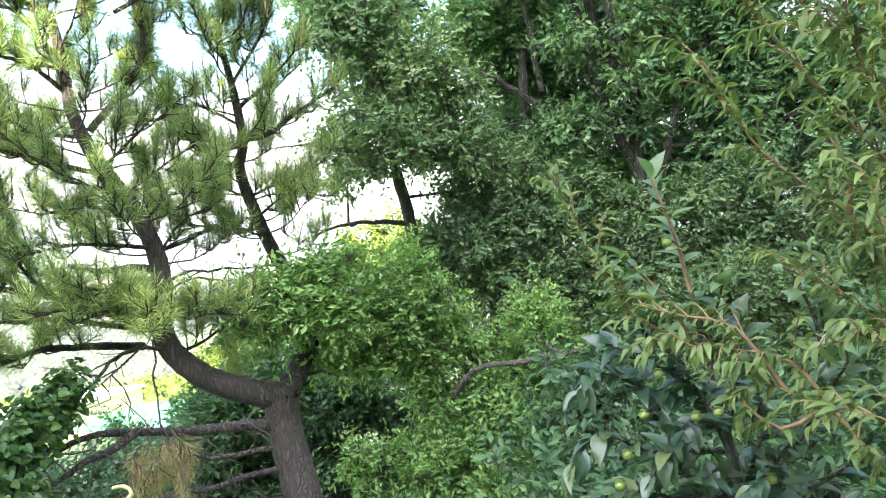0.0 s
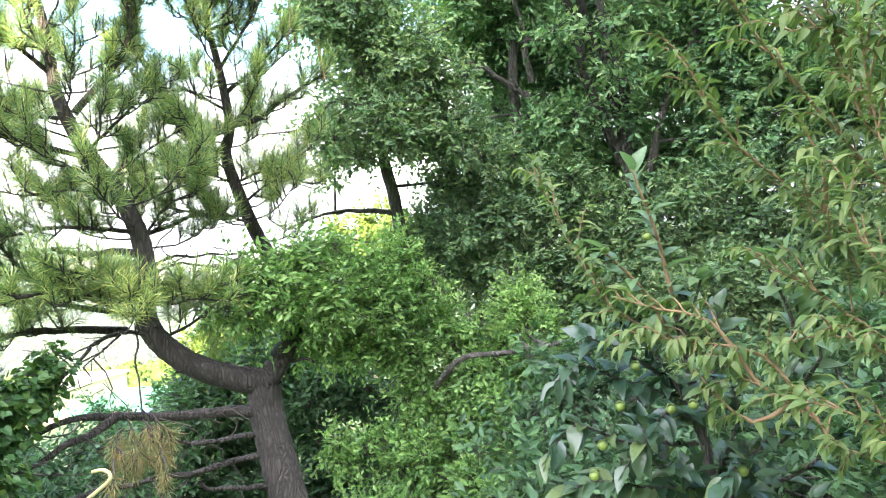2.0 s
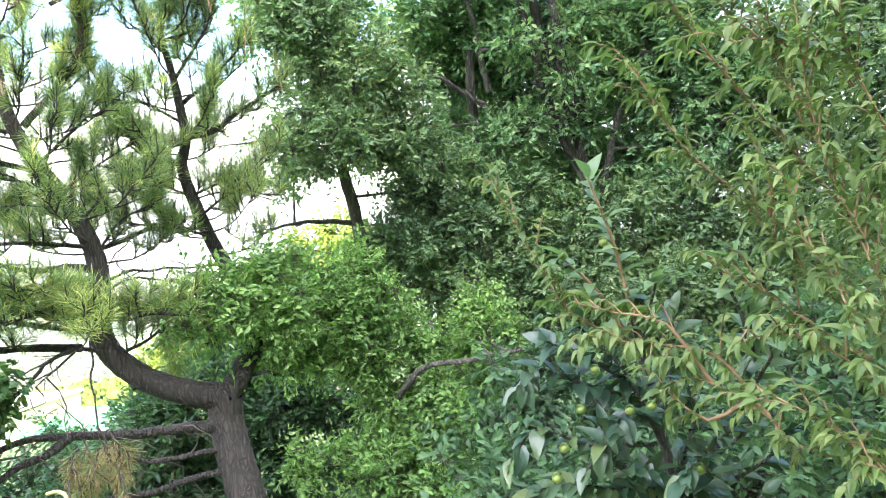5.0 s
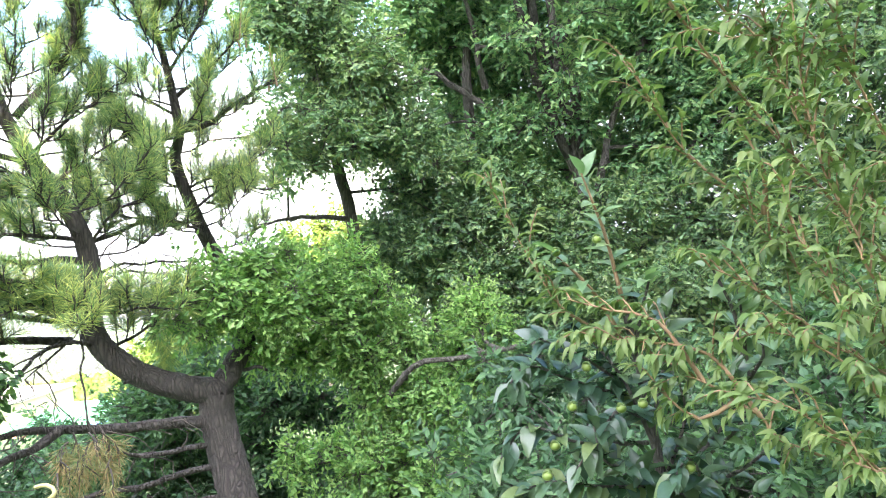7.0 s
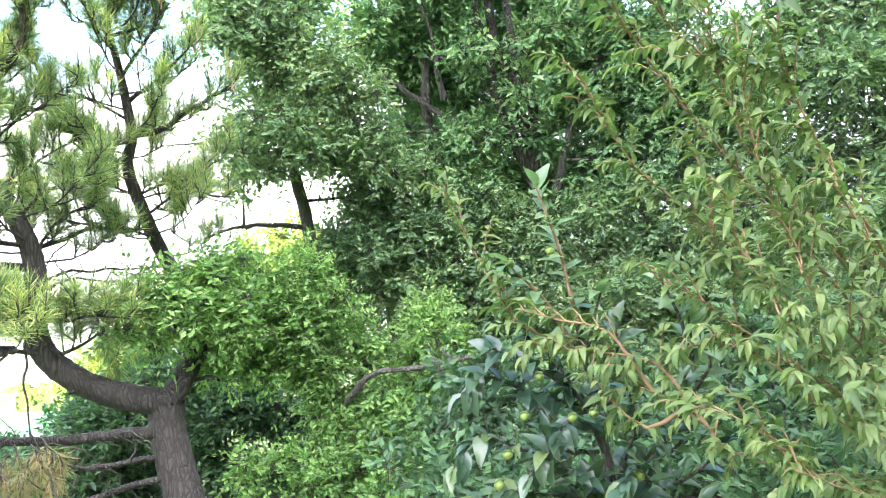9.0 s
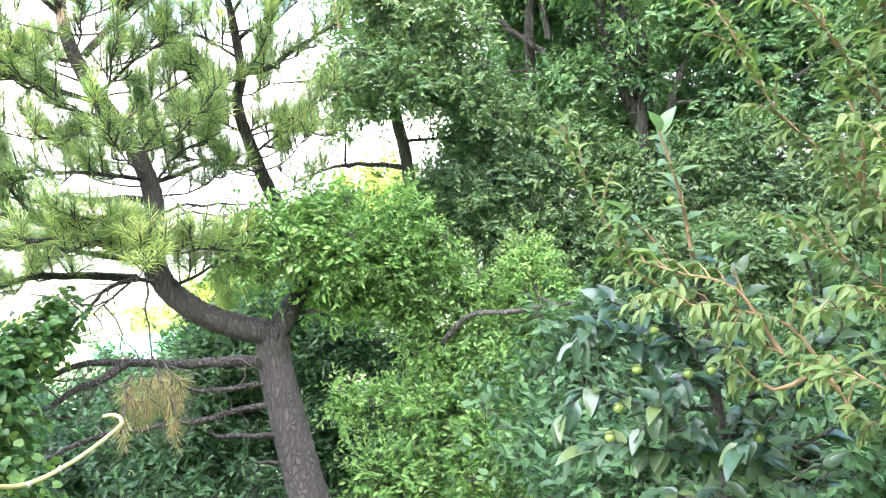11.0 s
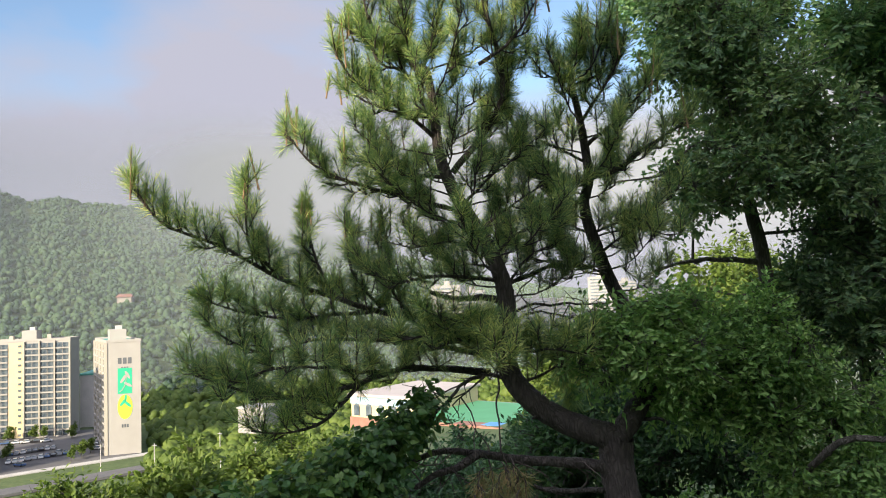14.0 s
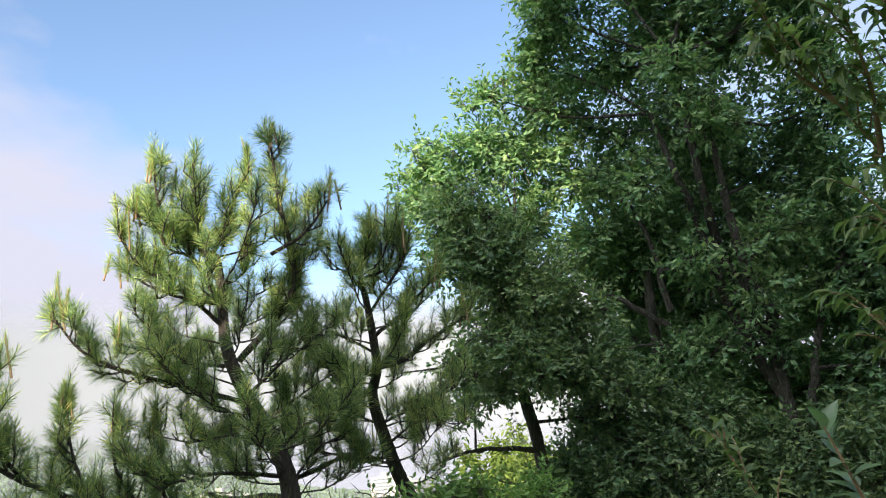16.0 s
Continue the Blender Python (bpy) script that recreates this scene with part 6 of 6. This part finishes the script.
# an added see-through sheet imitates low cloud and haze before the mountain
def build_haze_sheet():
    m, nt, bsdf = base_mat("haze_sheet")
    geo = nt.nodes.new("ShaderNodeNewGeometry")
    sep = nt.nodes.new("ShaderNodeSeparateXYZ")
    nt.links.new(geo.outputs["Position"], sep.inputs[0])
    ns = nt.nodes.new("ShaderNodeTexNoise")
    ns.inputs["Scale"].default_value, ns.inputs["Detail"].default_value = 0.011, 5.0
    nt.links.new(geo.outputs["Position"], ns.inputs["Vector"])
    # opacity paints thin haze low down, a cloud base lower towards the valley's end
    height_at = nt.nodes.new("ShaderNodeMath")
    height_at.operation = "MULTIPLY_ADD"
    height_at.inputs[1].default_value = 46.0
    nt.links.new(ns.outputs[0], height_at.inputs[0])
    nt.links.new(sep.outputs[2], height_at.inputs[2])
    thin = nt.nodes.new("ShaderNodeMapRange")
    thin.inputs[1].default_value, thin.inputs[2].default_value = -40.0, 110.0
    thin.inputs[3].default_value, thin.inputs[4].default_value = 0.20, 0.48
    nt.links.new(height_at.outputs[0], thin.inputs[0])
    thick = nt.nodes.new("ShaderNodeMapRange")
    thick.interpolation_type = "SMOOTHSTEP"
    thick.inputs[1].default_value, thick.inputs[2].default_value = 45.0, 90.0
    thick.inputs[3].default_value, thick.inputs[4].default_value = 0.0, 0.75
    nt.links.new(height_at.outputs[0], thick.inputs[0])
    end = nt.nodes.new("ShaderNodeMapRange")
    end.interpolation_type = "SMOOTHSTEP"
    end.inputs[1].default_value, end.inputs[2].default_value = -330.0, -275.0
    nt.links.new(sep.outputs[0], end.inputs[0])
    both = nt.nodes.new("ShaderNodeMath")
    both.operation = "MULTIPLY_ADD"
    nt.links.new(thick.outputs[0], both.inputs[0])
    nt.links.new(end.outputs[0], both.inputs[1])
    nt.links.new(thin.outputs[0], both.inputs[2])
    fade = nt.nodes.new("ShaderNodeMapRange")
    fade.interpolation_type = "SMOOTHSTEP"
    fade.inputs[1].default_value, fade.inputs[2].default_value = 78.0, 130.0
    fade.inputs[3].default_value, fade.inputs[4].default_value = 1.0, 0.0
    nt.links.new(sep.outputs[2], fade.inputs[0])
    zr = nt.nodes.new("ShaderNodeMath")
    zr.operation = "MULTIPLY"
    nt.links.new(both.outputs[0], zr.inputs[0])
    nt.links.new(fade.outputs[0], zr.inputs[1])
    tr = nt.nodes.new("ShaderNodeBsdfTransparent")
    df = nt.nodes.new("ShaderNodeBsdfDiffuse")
    # bluish grey of the sheet stands for the haze's veil
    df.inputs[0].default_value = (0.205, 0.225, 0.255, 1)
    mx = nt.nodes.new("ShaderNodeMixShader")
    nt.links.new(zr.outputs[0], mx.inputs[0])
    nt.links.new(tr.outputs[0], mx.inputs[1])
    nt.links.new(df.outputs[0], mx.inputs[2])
    nt.links.new(mx.outputs[0], nt.nodes["Material Output"].inputs[0])
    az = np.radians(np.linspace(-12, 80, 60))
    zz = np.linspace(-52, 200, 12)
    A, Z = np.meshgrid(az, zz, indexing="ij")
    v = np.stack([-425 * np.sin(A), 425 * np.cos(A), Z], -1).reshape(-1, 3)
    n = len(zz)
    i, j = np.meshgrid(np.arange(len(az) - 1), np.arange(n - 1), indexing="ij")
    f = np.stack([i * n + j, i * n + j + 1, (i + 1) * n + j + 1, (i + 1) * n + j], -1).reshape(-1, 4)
    return tagged(new("backdrop", mesh_from("backdrop", v, f, m, True)), "see-through sheet imitating low cloud and haze before the mountain", "cloud", kind="structure")


build_haze_sheet()
